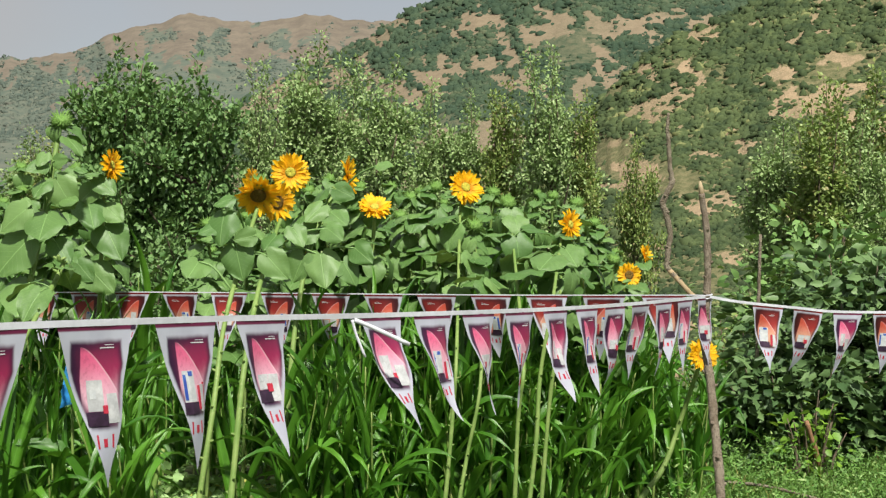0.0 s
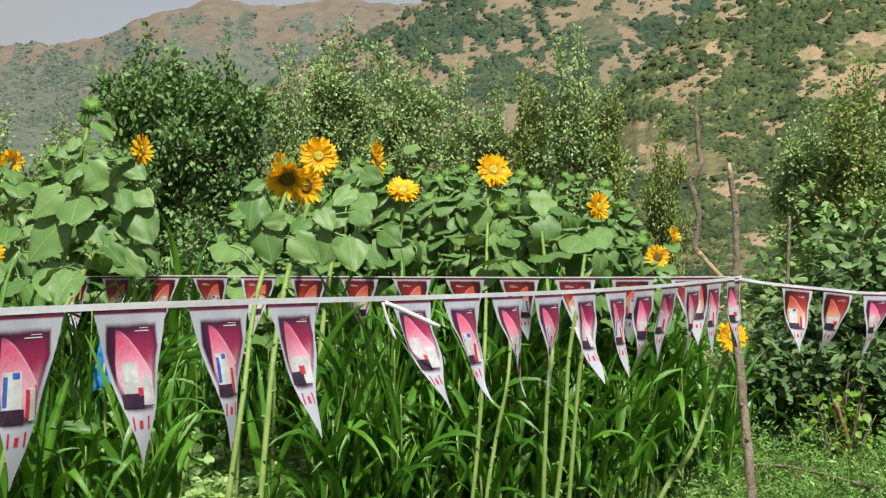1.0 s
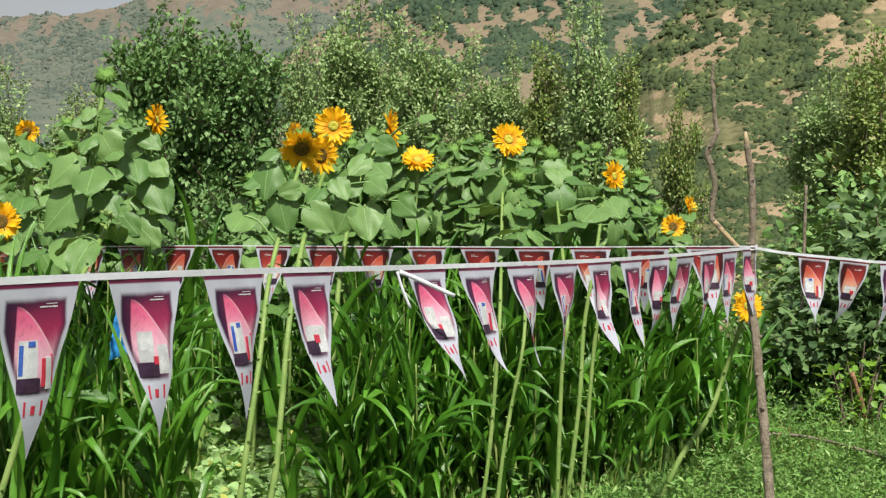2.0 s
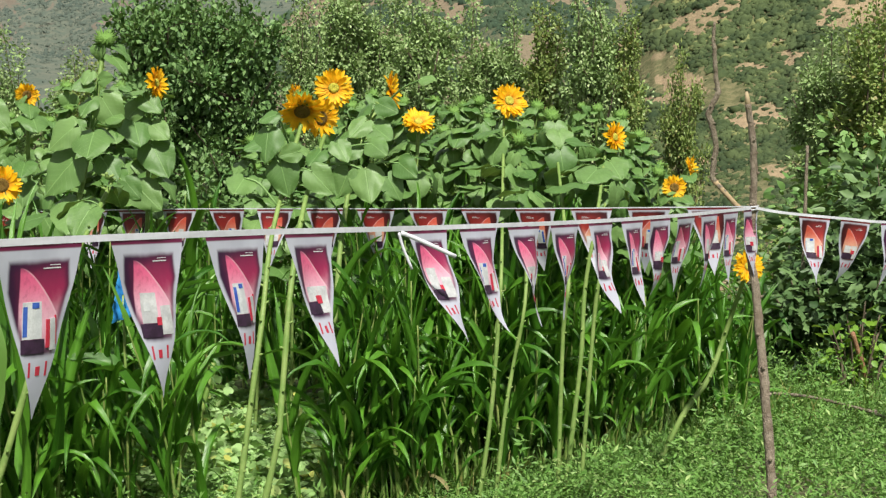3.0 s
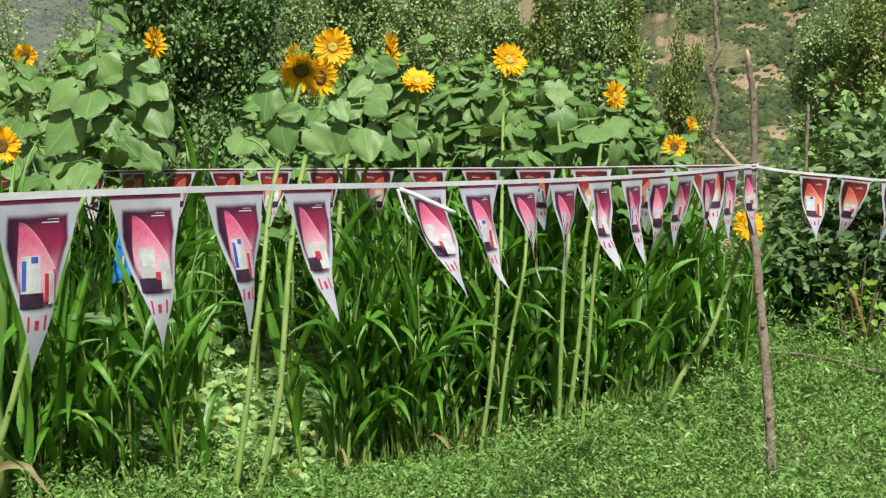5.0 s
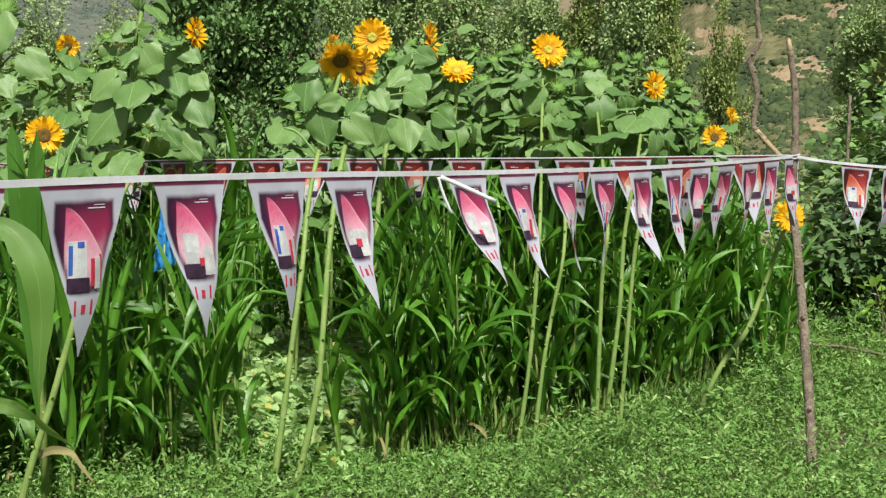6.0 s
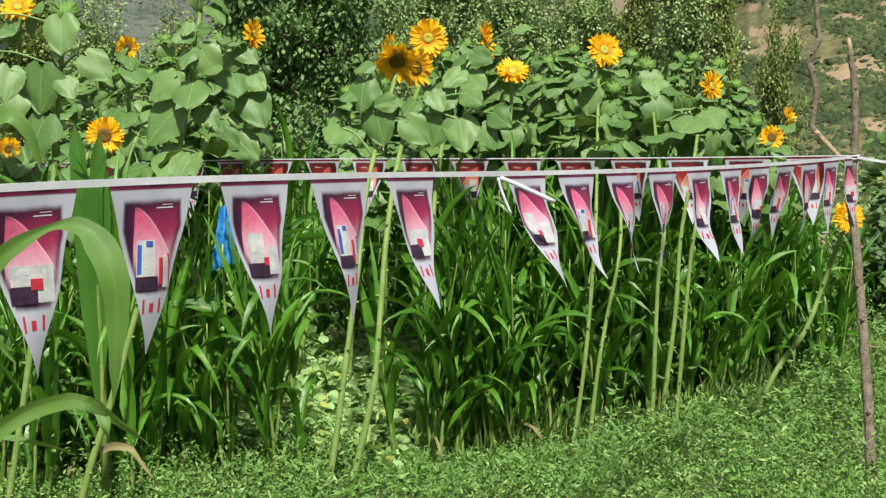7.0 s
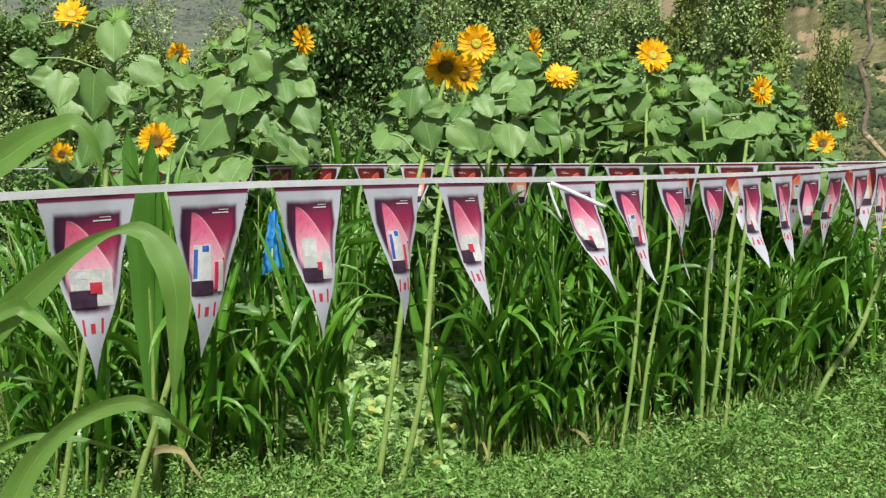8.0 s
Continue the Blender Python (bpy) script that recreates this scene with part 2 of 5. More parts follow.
def pennant_mat(name, dark, mid, hot, pale, inset=0.0):
    """White flag with a dark header band and a soft-edged printed picture fading from dark to pale, with a petal shape on it."""
    g = Nodes(name)
    sep = g.n.new("ShaderNodeSeparateXYZ")
    g.l.new(g.coords("UV"), sep.inputs[0])
    u, v = sep.outputs[0], sep.outputs[1]
    uv = g.coords("UV")
    wob = g.math("MULTIPLY", g.math("SUBTRACT", g.noise(5.0, uv, 2), 0.5), 0.03)
    uu, vv = g.math("ADD", u, wob), g.math("ADD", v, wob)
    hem = g.math("SUBTRACT", g.math("MULTIPLY", g.math("SUBTRACT", 1.0, vv), 0.5), g.math("ABSOLUTE", g.math("SUBTRACT", uu, 0.5)))
    inner = g.math("MINIMUM", g.math("SUBTRACT", uu, 0.165 - inset), g.math("SUBTRACT", 0.845 + inset, uu))
    inner = g.math("MINIMUM", inner, g.math("MINIMUM", g.math("SUBTRACT", vv, 0.090 - inset), g.math("SUBTRACT", 0.640, vv)))
    inner = g.math("MINIMUM", inner, g.math("SUBTRACT", hem, 0.035))
    panel = g.steps(inner, -0.012, 0.030)
    frame_dark = g.math("SUBTRACT", 1.0, g.steps(inner, 0.020, 0.085))
    blot = g.math("MULTIPLY", g.math("SUBTRACT", g.noise(4.5, uv, 4, 0.6), 0.5), 0.18)
    ub, vb = g.math("ADD", uu, blot), g.math("ADD", vv, blot)
    glow = g.math("MULTIPLY", g.steps(ub, 0.18, 0.50), g.math("ADD", 0.45, g.math("MULTIPLY", g.steps(vb, 0.10, 0.34), 0.55)))
    col = g.mix(glow, dark, mid)
    col = g.mix(g.math("MULTIPLY", g.steps(vb, 0.26, 0.52), g.steps(ub, 0.36, 0.66)), col, pale)
    foot = g.math("MULTIPLY", g.steps(vb, 0.53, 0.60), g.math("SUBTRACT", 1.0, g.math("MULTIPLY", g.steps(ub, 0.45, 0.70), 0.6)))
    col = g.mix(foot, col, dark)
    wing = g.math("MULTIPLY", g.steps(u, 0.288, 0.302), g.steps(v, 0.125, 0.140))
    edge = g.math("SUBTRACT", g.math("ADD", 0.30, g.math("MULTIPLY", g.math("POWER", g.math("MAXIMUM", g.math("SUBTRACT", v, 0.13), 0.0001), 0.58), 0.86)), u)
    wing = g.math("MULTIPLY", wing, g.steps(edge, 0.0, 0.02))
    wing = g.math("MULTIPLY", wing, g.math("SUBTRACT", 1.0, g.steps(v, 0.46, 0.60)))
    vein = g.steps(g.noise(26.0, uv, 5, 0.7), 0.45, 0.7)
    col = g.mix(g.math("MULTIPLY", wing, g.math("SUBTRACT", 0.95, g.math("MULTIPLY", vein, 0.30))), col, g.mix(g.steps(v, 0.18, 0.46), hot, pale))
    rim = g.math("MULTIPLY", wing, g.math("SUBTRACT", 1.0, g.steps(edge, 0.012, 0.035)))
    col = g.mix(g.math("MULTIPLY", rim, 0.55), col, (0.80, 0.58, 0.66))
    col = g.mix(g.math("MULTIPLY", frame_dark, 0.72), col, dark)
    base = g.mix(panel, g.mix(g.steps(g.noise(3.0, uv, 3), 0.3, 0.7), (0.475, 0.478, 0.580), (0.420, 0.420, 0.525)), col)
    head = g.math("SUBTRACT", 1.0, g.steps(v, 0.028, 0.040))
    base = g.mix(head, base, g.mix(0.35, dark, mid))
    return g.finish(base, 0.42, g.noise(5.0, uv, 3), 0.25, 0.004, thin=0.16, thin_color=base, spec=0.45)


M_PINK = pennant_mat("pink_pennant_print", (0.032, 0.006, 0.036), (0.32, 0.020, 0.085), (0.74, 0.120, 0.265), (0.72, 0.42, 0.54))
M_ORANGE = pennant_mat("orange_pennant_print", (0.045, 0.006, 0.010), (0.32, 0.028, 0.026), (0.56, 0.085, 0.055), (0.62, 0.34, 0.25), 0.045)


def hill_mat(name, soil, soil2, green, amount, scale, rock=None, turf=None):
    g = Nodes(name)
    co = g.coords("Object")
    big, fine = g.noise(scale, co, 6, 0.6), g.noise(scale * 9, co, 5, 0.7)
    col = g.mix(g.steps(fine, 0.3, 0.7), soil, soil2)
    if rock:
        col = g.mix(g.math("MULTIPLY", g.steps(g.noise(scale * 2.3, co, 5), 0.60, 0.66), 0.8), col, rock)
    speck = g.noise(scale * 38, co, 4, 0.7)
    veg = g.steps(g.math("ADD", speck, g.math("MULTIPLY", g.math("SUBTRACT", big, 0.5), 0.8)), 0.52 - amount, 0.60 - amount)
    col = g.mix(g.math("MULTIPLY", veg, 0.85), col, green)
    if turf:       # herbs and grass between the bushes, open soil where the slope is worn
        worn = g.n.new("ShaderNodeAttribute")
        worn.attribute_name = "worn"
        edge = g.steps(g.math("ADD", worn.outputs["Fac"], g.math("MULTIPLY", g.math("SUBTRACT", speck, 0.5), 0.9)), 0.40, 0.62)
        col = g.mix(edge, g.mix(g.steps(fine, 0.35, 0.65), turf[0], turf[1]), g.mix(g.math("MULTIPLY", veg, 0.35), g.mix(g.steps(fine, 0.3, 0.7), soil, soil2), green))
    return g.finish(col, 0.95, fine, 0.6, 1.0, spec=0.1)


# ---- mesh helpers ----
def mesh_np(name, verts, faces, mat=None, smooth=True):
    me = bpy.data.meshes.new(name)
    me.from_pydata([tuple(v) for v in verts], [], [tuple(int(i) for i in f) for f in faces])
    if mat:
        me.materials.append(mat)
    if smooth:
        me.polygons.foreach_set("use_smooth", [True] * len(me.polygons))
    me.update()
    return me


def fast_mesh(name, verts, tris, mat):
    """A large mesh of triangles from arrays."""
    me = bpy.data.meshes.new(name)
    verts, tris = np.asarray(verts, dtype=np.float32), np.asarray(tris, dtype=np.int32)
    me.vertices.add(len(verts))
    me.vertices.foreach_set("co", verts.ravel())
    me.loops.add(tris.size)
    me.loops.foreach_set("vertex_index", tris.ravel())
    me.polygons.add(len(tris))
    me.polygons.foreach_set("loop_start", np.arange(0, tris.size, 3, dtype=np.int32))
    me.polygons.foreach_set("use_smooth", np.ones(len(tris), dtype=bool))
    me.update(calc_edges=True)
    me.validate()
    me.materials.append(mat)
    return me


def child(name, me, parent, m=None, label=""):
    """One mesh object under a thing or a part."""
    ob = new(name, me)
    ob.parent = parent
    if m is not None:
        ob.matrix_basis = m
    return tagged(ob, label)


def thing(name, label, category, loc=(0, 0, 0), group="", kind=""):
    ob = new(name)
    ob.empty_display_size = 0.1
    ob.location = loc
    return tagged(ob, label, category, group, kind)


def tube(points, radii, sides=8, cap=True, bump=0.0, rng=None):
    """Vertices and faces of a tapered tube along points."""
    P = [Vector(p) for p in points]
    V, F = [], []
    side = None
    for i, p in enumerate(P):
        d = (P[min(i + 1, len(P) - 1)] - P[max(i - 1, 0)]).normalized()
        if side is None:
            side = d.cross(Vector((0.31, 0.87, 0.37))).normalized()
        side = (side - d * side.dot(d)).normalized()
        up = d.cross(side)
        for k in range(sides):
            a = 2 * math.pi * k / sides
            r = radii[i] * (1 + (rng.uniform(-bump, bump) if rng else 0))
            V.append(p + (side * math.cos(a) + up * math.sin(a)) * r)
    for i in range(len(P) - 1):
        for k in range(sides):
            a, b = i * sides + k, i * sides + (k + 1) % sides
            F.append((a, b, b + sides, a + sides))
    if cap:
        F.append(tuple(range(sides - 1, -1, -1)))
        F.append(tuple(range((len(P) - 1) * sides, len(P) * sides)))
    return V, F


def join(parts):
    V, F = [], []
    for v, f in parts:
        n = len(V)
        V += list(v)
        F += [tuple(i + n for i in q) for q in f]
    return V, F


def smooth_path(points, n):
    """Catmull-Rom through a few points."""
    P = [Vector(p) for p in points]
    P = [P[0] * 2 - P[1], *P, P[-1] * 2 - P[-2]]
    out = []
    for i in range(1, len(P) - 2):
        for k in range(n):
            t = k / n
            a, b, c, d = P[i - 1:i + 3]
            out.append(0.5 * (b * 2 + (c - a) * t + (a * 2 - b * 5 + c * 4 - d) * t * t + (b * 3 - a - c * 3 + d) * t ** 3))
    return out + [P[-2]]


def set_uv(me, uv):
    lay = me.uv_layers.new(name="UVMap")
    for lp in me.loops:
        lay.data[lp.index].uv = uv[lp.vertex_index]


LENS = (np.array([(0, 0, 0), (-0.42, 0.30, 0.08), (0.42, 0.30, 0.08), (-0.34, 0.70, 0.06), (0.34, 0.70, 0.06), (0, 1, -0.08)]), np.array([(0, 2, 1), (1, 2, 4), (1, 4, 3), (3, 4, 5)]))
DIAMOND = (np.array([(0, 0, 0), (-0.5, 0.42, 0.10), (0.5, 0.46, 0.10), (0, 1, -0.06)]), np.array([(0, 2, 1), (1, 2, 3)]))
FOLDED = (np.array([(0, 0, 0), (-0.44, 0.48, 0.12), (0.44, 0.52, 0.12), (0, 1, -0.04)]), np.array([(0, 3, 1), (0, 2, 3)]))
OVAL = (np.array([(0, 0, 0), (-0.42, 0.25, 0.08), (0.42, 0.25, 0.08), (0, 0.5, 0), (-0.40, 0.65, 0.06), (0.40, 0.65, 0.06), (0, 1, -0.10)]),
        np.array([(0, 3, 1), (0, 2, 3), (1, 3, 4), (3, 2, 5), (4, 3, 6), (3, 5, 6)]))
LOBED = (np.array([(0, 0, 0), (-0.34, 0.04, 0.05), (-0.42, 0.30, 0.04), (-0.50, 0.55, 0.08), (-0.28, 0.74, 0.03), (0, 1.05, -0.08),
                   (0.28, 0.74, 0.03), (0.50, 0.56, 0.08), (0.42, 0.30, 0.04), (0.34, 0.03, 0.05), (0, 0.42, -0.04)]),
         np.array([(10, i + 1, i) for i in range(9)] + [(10, 0, 9)]))
ROUND = (np.array([(0, 0.10, 0), (-0.30, -0.08, 0.06), (-0.56, 0.22, 0.10), (-0.48, 0.66, 0.06), (-0.16, 0.96, 0.02), (0.20, 0.94, 0.05),
                   (0.52, 0.64, 0.03), (0.54, 0.20, 0.10), (0.30, -0.08, 0.05), (0, 0.42, -0.04)]),
         np.array([(9, i + 1, i) for i in range(8)] + [(9, 0, 8)]))
BLADE = (np.array([(-0.5, 0, 0), (0.5, 0, 0), (-0.42, 0.4, 0.10), (0.42, 0.4, 0.10), (-0.25, 0.75, 0.12), (0.25, 0.75, 0.12), (0, 1.0, 0.0)]),
         np.array([(0, 1, 3), (0, 3, 2), (2, 3, 5), (2, 5, 4), (4, 5, 6)]))


def scatter_leaves(P, D, size, width, template, rs, flat=0.5, up=None):
    """Arrays of many small leaves: at P, pointing along D, with their faces turned up as far as flat says, or along up."""
    T, Fc = template
    n = len(P)
    D = D / np.linalg.norm(D, axis=1, keepdims=True)
    if up is None:
        up = rs.normal(size=(n, 3)) * (1 - flat)
        up[:, 2] += flat
    S = np.cross(D, up)
    S /= np.linalg.norm(S, axis=1, keepdims=True) + 1e-9
    N = np.cross(S, D)
    k = size.reshape(n, 1, 1)
    V = P[:, None, :] + k * (T[None, :, 0:1] * width * S[:, None, :] + T[None, :, 1:2] * D[:, None, :] + T[None, :, 2:3] * N[:, None, :])
    idx = Fc[None] + (np.arange(n) * len(T))[:, None, None]
    return V.reshape(-1, 3), idx.reshape(-1, 3)


# ---- ground, hills and mountains ----
def waves(x, y, seed, octaves=5, base=1.0, gain=0.5):
    """Smooth random relief, about -1 to 1, the same for the same seed."""
    rs = np.random.RandomState(seed)
    out, amp, f = 0 * x, 1.0, base
    for _ in range(octaves):
        for _ in range(3):
            a, ph = rs.uniform(0, 2 * math.pi), rs.uniform(0, 2 * math.pi)
            out = out + amp / 3 * np.sin(f * (x * math.cos(a) + y * math.sin(a)) + ph + 1.3 * np.sin(f * 0.6 * (y * math.cos(a) - x * math.sin(a)) + ph * 2))
        amp, f = amp * gain, f * 2.1
    return out


def ground_z(x, y):
    drop = np.clip((y - 7.6) / 5.0, 0, 1)
    vale = np.clip((y - 13.0) / 45.0, 0, 1)
    return -0.9 * drop * drop * (3 - 2 * drop) - 9.0 * vale * vale * (3 - 2 * vale) + 0.02 * waves(x, y, 3, 3, 2.0) * np.clip(1 - np.abs(y - 5) / 20, 0, 1)


def grid_faces(nr, nc):
    i, j = np.meshgrid(np.arange(nr - 1), np.arange(nc - 1), indexing="ij")
    a = (i * nc + j).ravel()
    return np.concatenate([np.stack([a, a + 1, a + nc + 1], 1), np.stack([a, a + nc + 1, a + nc], 1)])


def build_ground():
    t = np.linspace(-1, 1, 141)
    ax = np.sign(t) * (np.abs(t) * 9 + np.abs(t) ** 6 * 2400)
    X, Y = np.meshgrid(ax, ax + 5.0)
    Z = ground_z(X, Y)
    ob = new("ground", fast_mesh("ground", np.stack([X, Y, Z], -1).reshape(-1, 3), grid_faces(*X.shape), M_SOIL))
    return tagged(ob, "dark soil of a field under weeds and crops", "ground", kind="structure")


class Hill:
    """A slope that rises from its foot at y0 to a ridge at y1; the ridge is given by direction and steepness as seen from the field."""

    def __init__(self, dirs, rise, y0, y1, z0, seed, rough, power=0.9, scars=9.0):
        self.scars = scars
        self.dirs, self.rise, self.y0, self.y1, self.z0, self.seed, self.rough, self.power = dirs, rise, y0, y1, z0, seed, rough, power

    def z(self, a, v):
        y = self.y0 + (self.y1 - self.y0) * v
        top = np.interp(a, self.dirs, self.rise) + 0.0020 * waves(a * 70, a * 0, self.seed + 9, 8, 1.0, 0.72)
        low = (self.z0 - 1.6) / self.y0
        vv = np.clip(v, 0, 1)
        e = low + (top - low) * vv ** self.power
        gully = waves(a * 16 + 0.5 * v, v * 2.2, self.seed, 5, 1.0, 0.55)
        e = e + self.rough * gully * np.sin(math.pi * vv) - 0.10 * np.clip(v - 1, 0, 1)
        return y, 1.6 + y * e

    def worn(self, a, e, bare, seed):
        """How bare the soil is, 0 to 1: open ellipses with a ragged rim, slanting scars, and gullies that wind down the slope."""
        out = 0 * a
        for ca, ce, ha, he, sl in bare:
            da, de = a - ca, e - ce - sl * (a - ca)
            out = np.maximum(out, np.clip(1.25 - (da / ha) ** 2 - (de / he) ** 2 + 0.95 * waves(a * 130, e * 190, seed + 7, 5, 1.0, 0.7), 0, 1))
        scar = waves(a * 95 + e * 70, e * 120 - a * 30, seed + 11, 5, 1.0, 0.62) + 0.35 * waves(a * 18, e * 30, seed + 12, 2)
        out = np.maximum(out, np.clip((scar - self.scars) * 3.0, 0, 1))
        gully = 1 - np.abs(waves(a * 34, e * 34, seed + 3, 4)) * 9
        return np.maximum(out, np.clip(gully, 0, 1) * 0.75 * (waves(a * 22, e * 40, seed + 4, 3) > 0.10))

    def build(self, name, label, mat, na=220, nv=80, a0=-0.8, a1=0.9, bare=None, seed=0):
        a, v = np.meshgrid(np.linspace(a0, a1, na), np.concatenate([np.linspace(0, 1, nv), [1.06, 1.2, 1.5]]))
        y, z = self.z(a, v)
        me = fast_mesh(name, np.stack([a * y, y, z], -1).reshape(-1, 3), grid_faces(*a.shape)[:, ::1], mat)
        if bare is not None:
            me.attributes.new("worn", "FLOAT", "POINT").data.foreach_set("value", self.worn(a, (z - 1.6) / y, bare, seed).ravel().astype(np.float32))
        return tagged(new(name, me), label, "hill", kind="structure")

    def shrubs(self, name, label, mat, n, size, a0, a1, seed, bare, bias=0.0, freq=26.0, v0=0.0, stray=0.10):
        """One spread of bushes of uneven outline; bare: ellipses of open soil as (direction, rise, half width, half height, slant)."""
        rs = np.random.RandomState(seed)
        a, v = rs.uniform(a0, a1, n * 4), rs.uniform(v0, 1.02, n * 4) ** 0.9
        y, z = self.z(a, v)
        e = (z - 1.6) / y
        keep = waves(a * freq, e * freq * 2.2, seed + 5, 4) + rs.normal(size=len(a)) * 0.22 > -bias
        keep &= ~((self.worn(a, e, bare, seed) > 0.5) & (rs.uniform(size=len(a)) > stray))
        sel = np.nonzero(keep)[0][:n]
        a, v, y, z = a[sel], v[sel], y[sel], z[sel]
        m = len(a)
        r = size * np.exp(np.clip(rs.normal(size=m), -1.6, 1.9) * 0.45) * y / self.y1
        ring = [(math.cos(q * 1.2566 + o) * w, math.sin(q * 1.2566 + o) * w, h) for o, w, h in ((0, 1.0, -0.35), (0.63, 0.86, 0.45)) for q in range(5)]
        dome = np.array(ring + [(0.05, 0.0, 0.95)])          # each bush is an uneven dome
        faces = np.array([t for q in range(5) for t in ((q, (q + 1) % 5, q + 5), ((q + 1) % 5, (q + 1) % 5 + 5, q + 5), (q + 5, (q + 1) % 5 + 5, 10))])
        sc = r[:, None] * np.stack([rs.uniform(0.8, 1.5, m), rs.uniform(0.8, 1.3, m), rs.uniform(0.75, 1.25, m)], -1)
        turn = rs.uniform(0, 6.28, m)
        c, q = np.cos(turn)[:, None], np.sin(turn)[:, None]
        J = dome[None] * (1 + 0.33 * rs.normal(size=(m, len(dome), 1)))
        J = np.stack([J[:, :, 0] * c - J[:, :, 1] * q, J[:, :, 0] * q + J[:, :, 1] * c, J[:, :, 2]], -1)
        V = (np.stack([a * y, y, z], -1)[:, None, :] + J * sc[:, None, :]).reshape(-1, 3)
        F = (faces[None] + (np.arange(m) * len(dome))[:, None, None]).reshape(-1, 3)
        me = fast_mesh(name, V, F, mat)
        return tagged(new(name, me), label, "shrubs", kind="stuff")


# far ground: greyed and blued in its turf and rock to stand for haze
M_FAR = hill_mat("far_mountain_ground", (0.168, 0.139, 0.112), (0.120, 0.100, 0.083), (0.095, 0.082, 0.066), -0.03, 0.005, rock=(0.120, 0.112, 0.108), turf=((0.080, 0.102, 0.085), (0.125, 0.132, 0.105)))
M_MID = hill_mat("mountain_ground", (0.220, 0.172, 0.120), (0.175, 0.135, 0.095), (0.085, 0.095, 0.058), 0.0, 0.03, turf=((0.055, 0.074, 0.046), (0.112, 0.110, 0.070)))
M_NEAR = hill_mat("hillside_ground", (0.35, 0.255, 0.165), (0.285, 0.21, 0.14), (0.085, 0.095, 0.045), 0.06, 0.09, turf=((0.090, 0.096, 0.046), (0.175, 0.158, 0.086)))

build_ground()
far = Hill((-0.8, -0.342, -0.303, -0.277, -0.255, -0.238, -0.216, -0.206, -0.199, -0.181, -0.146, -0.112, -0.077, -0.064, -0.042, 0.0, 0.3, 0.9),
           (0.10, 0.1155, 0.1166, 0.1233, 0.1351, 0.1404, 0.1415, 0.1500, 0.1512, 0.1465, 0.1437, 0.1491, 0.145, 0.1473, 0.1461, 0.136, 0.11, 0.08),
           700, 1500, -12, 21, 0.011, 0.8)
FAR_BARE = [(-0.15, 0.168, 0.70, 0.054, 0.0), (-0.15, 0.150, 0.70, 0.030, 0.0), (-0.30, 0.122, 0.12, 0.010, 0.15), (-0.10, 0.100, 0.03, 0.016, 0.6), (-0.225, 0.094, 0.016, 0.005, 0.3), (-0.285, 0.088, 0.015, 0.006, 0.5), (-0.18, 0.080, 0.012, 0.004, 0.4)]
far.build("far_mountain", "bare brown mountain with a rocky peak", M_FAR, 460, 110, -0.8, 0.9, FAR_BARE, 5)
mid = Hill((-0.8, -0.30, -0.168, -0.1245, -0.081, -0.0637, -0.042, -0.0074, 0.0272, 0.092, 0.196, 0.5, 0.9),
           (-0.01, 0.010, 0.075, 0.1005, 0.1204, 0.1313, 0.1444, 0.162, 0.1795, 0.2015, 0.20, 0.17, 0.12),
           240, 600, -12, 33, 0.010, scars=0.16)
MID_BARE = [(0.038, 0.113, 0.022, 0.006, -0.10), (0.062, 0.105, 0.008, 0.008, -0.6), (0.122, 0.122, 0.026, 0.004, -0.75), (0.02, 0.145, 0.012, 0.010, 0.4), (0.045, 0.132, 0.010, 0.014, -0.8),
            (-0.035, 0.075, 0.010, 0.025, 0.0), (0.085, 0.15, 0.02, 0.006, -0.4), (-0.12, 0.085, 0.05, 0.010, 0.35), (0.17, 0.15, 0.03, 0.005, 0.2)]
mid.build("wooded_mountain", "steep mountainside of tan soil and dark shrubs", M_MID, 460, 120, -0.8, 0.9, MID_BARE, 6)
near_hill = Hill((-0.8, 0.0, 0.05, 0.0936, 0.1108, 0.128, 0.158, 0.197, 0.236, 0.266, 0.3386, 0.5, 0.9),
                 (-0.02, -0.01, 0.015, 0.050, 0.0719, 0.098, 0.122, 0.1418, 0.1594, 0.1747, 0.199, 0.22, 0.20),
                 45, 220, -9.0, 47, 0.007, scars=0.42)
NEAR_BARE = [(0.176, 0.083, 0.026, 0.010, 0.55), (0.150, 0.073, 0.016, 0.009, 0.5), (0.136, 0.056, 0.012, 0.006, 0.6), (0.282, 0.086, 0.034, 0.014, 0.05), (0.312, 0.060, 0.034, 0.011, 0.25),
             (0.16, 0.112, 0.010, 0.005, 0.3), (0.30, 0.118, 0.016, 0.004, 0.2), (0.335, 0.085, 0.016, 0.006, 0.0)]
near_hill.build("near_hillside", "dry hillside with green shrubs and bare earth", M_NEAR, 560, 130, -0.8, 0.9, NEAR_BARE, 7)
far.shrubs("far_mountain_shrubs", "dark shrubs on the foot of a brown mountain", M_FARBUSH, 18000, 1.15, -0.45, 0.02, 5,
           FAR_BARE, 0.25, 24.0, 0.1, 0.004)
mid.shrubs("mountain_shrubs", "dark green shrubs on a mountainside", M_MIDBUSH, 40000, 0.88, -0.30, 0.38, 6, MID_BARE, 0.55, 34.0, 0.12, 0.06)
near_hill.shrubs("hillside_shrubs", "green shrubs on a dry hillside", M_HILLBUSH, 38000, 0.36, 0.05, 0.36, 7, NEAR_BARE, 0.38, 34.0, 0.05, 0.08)


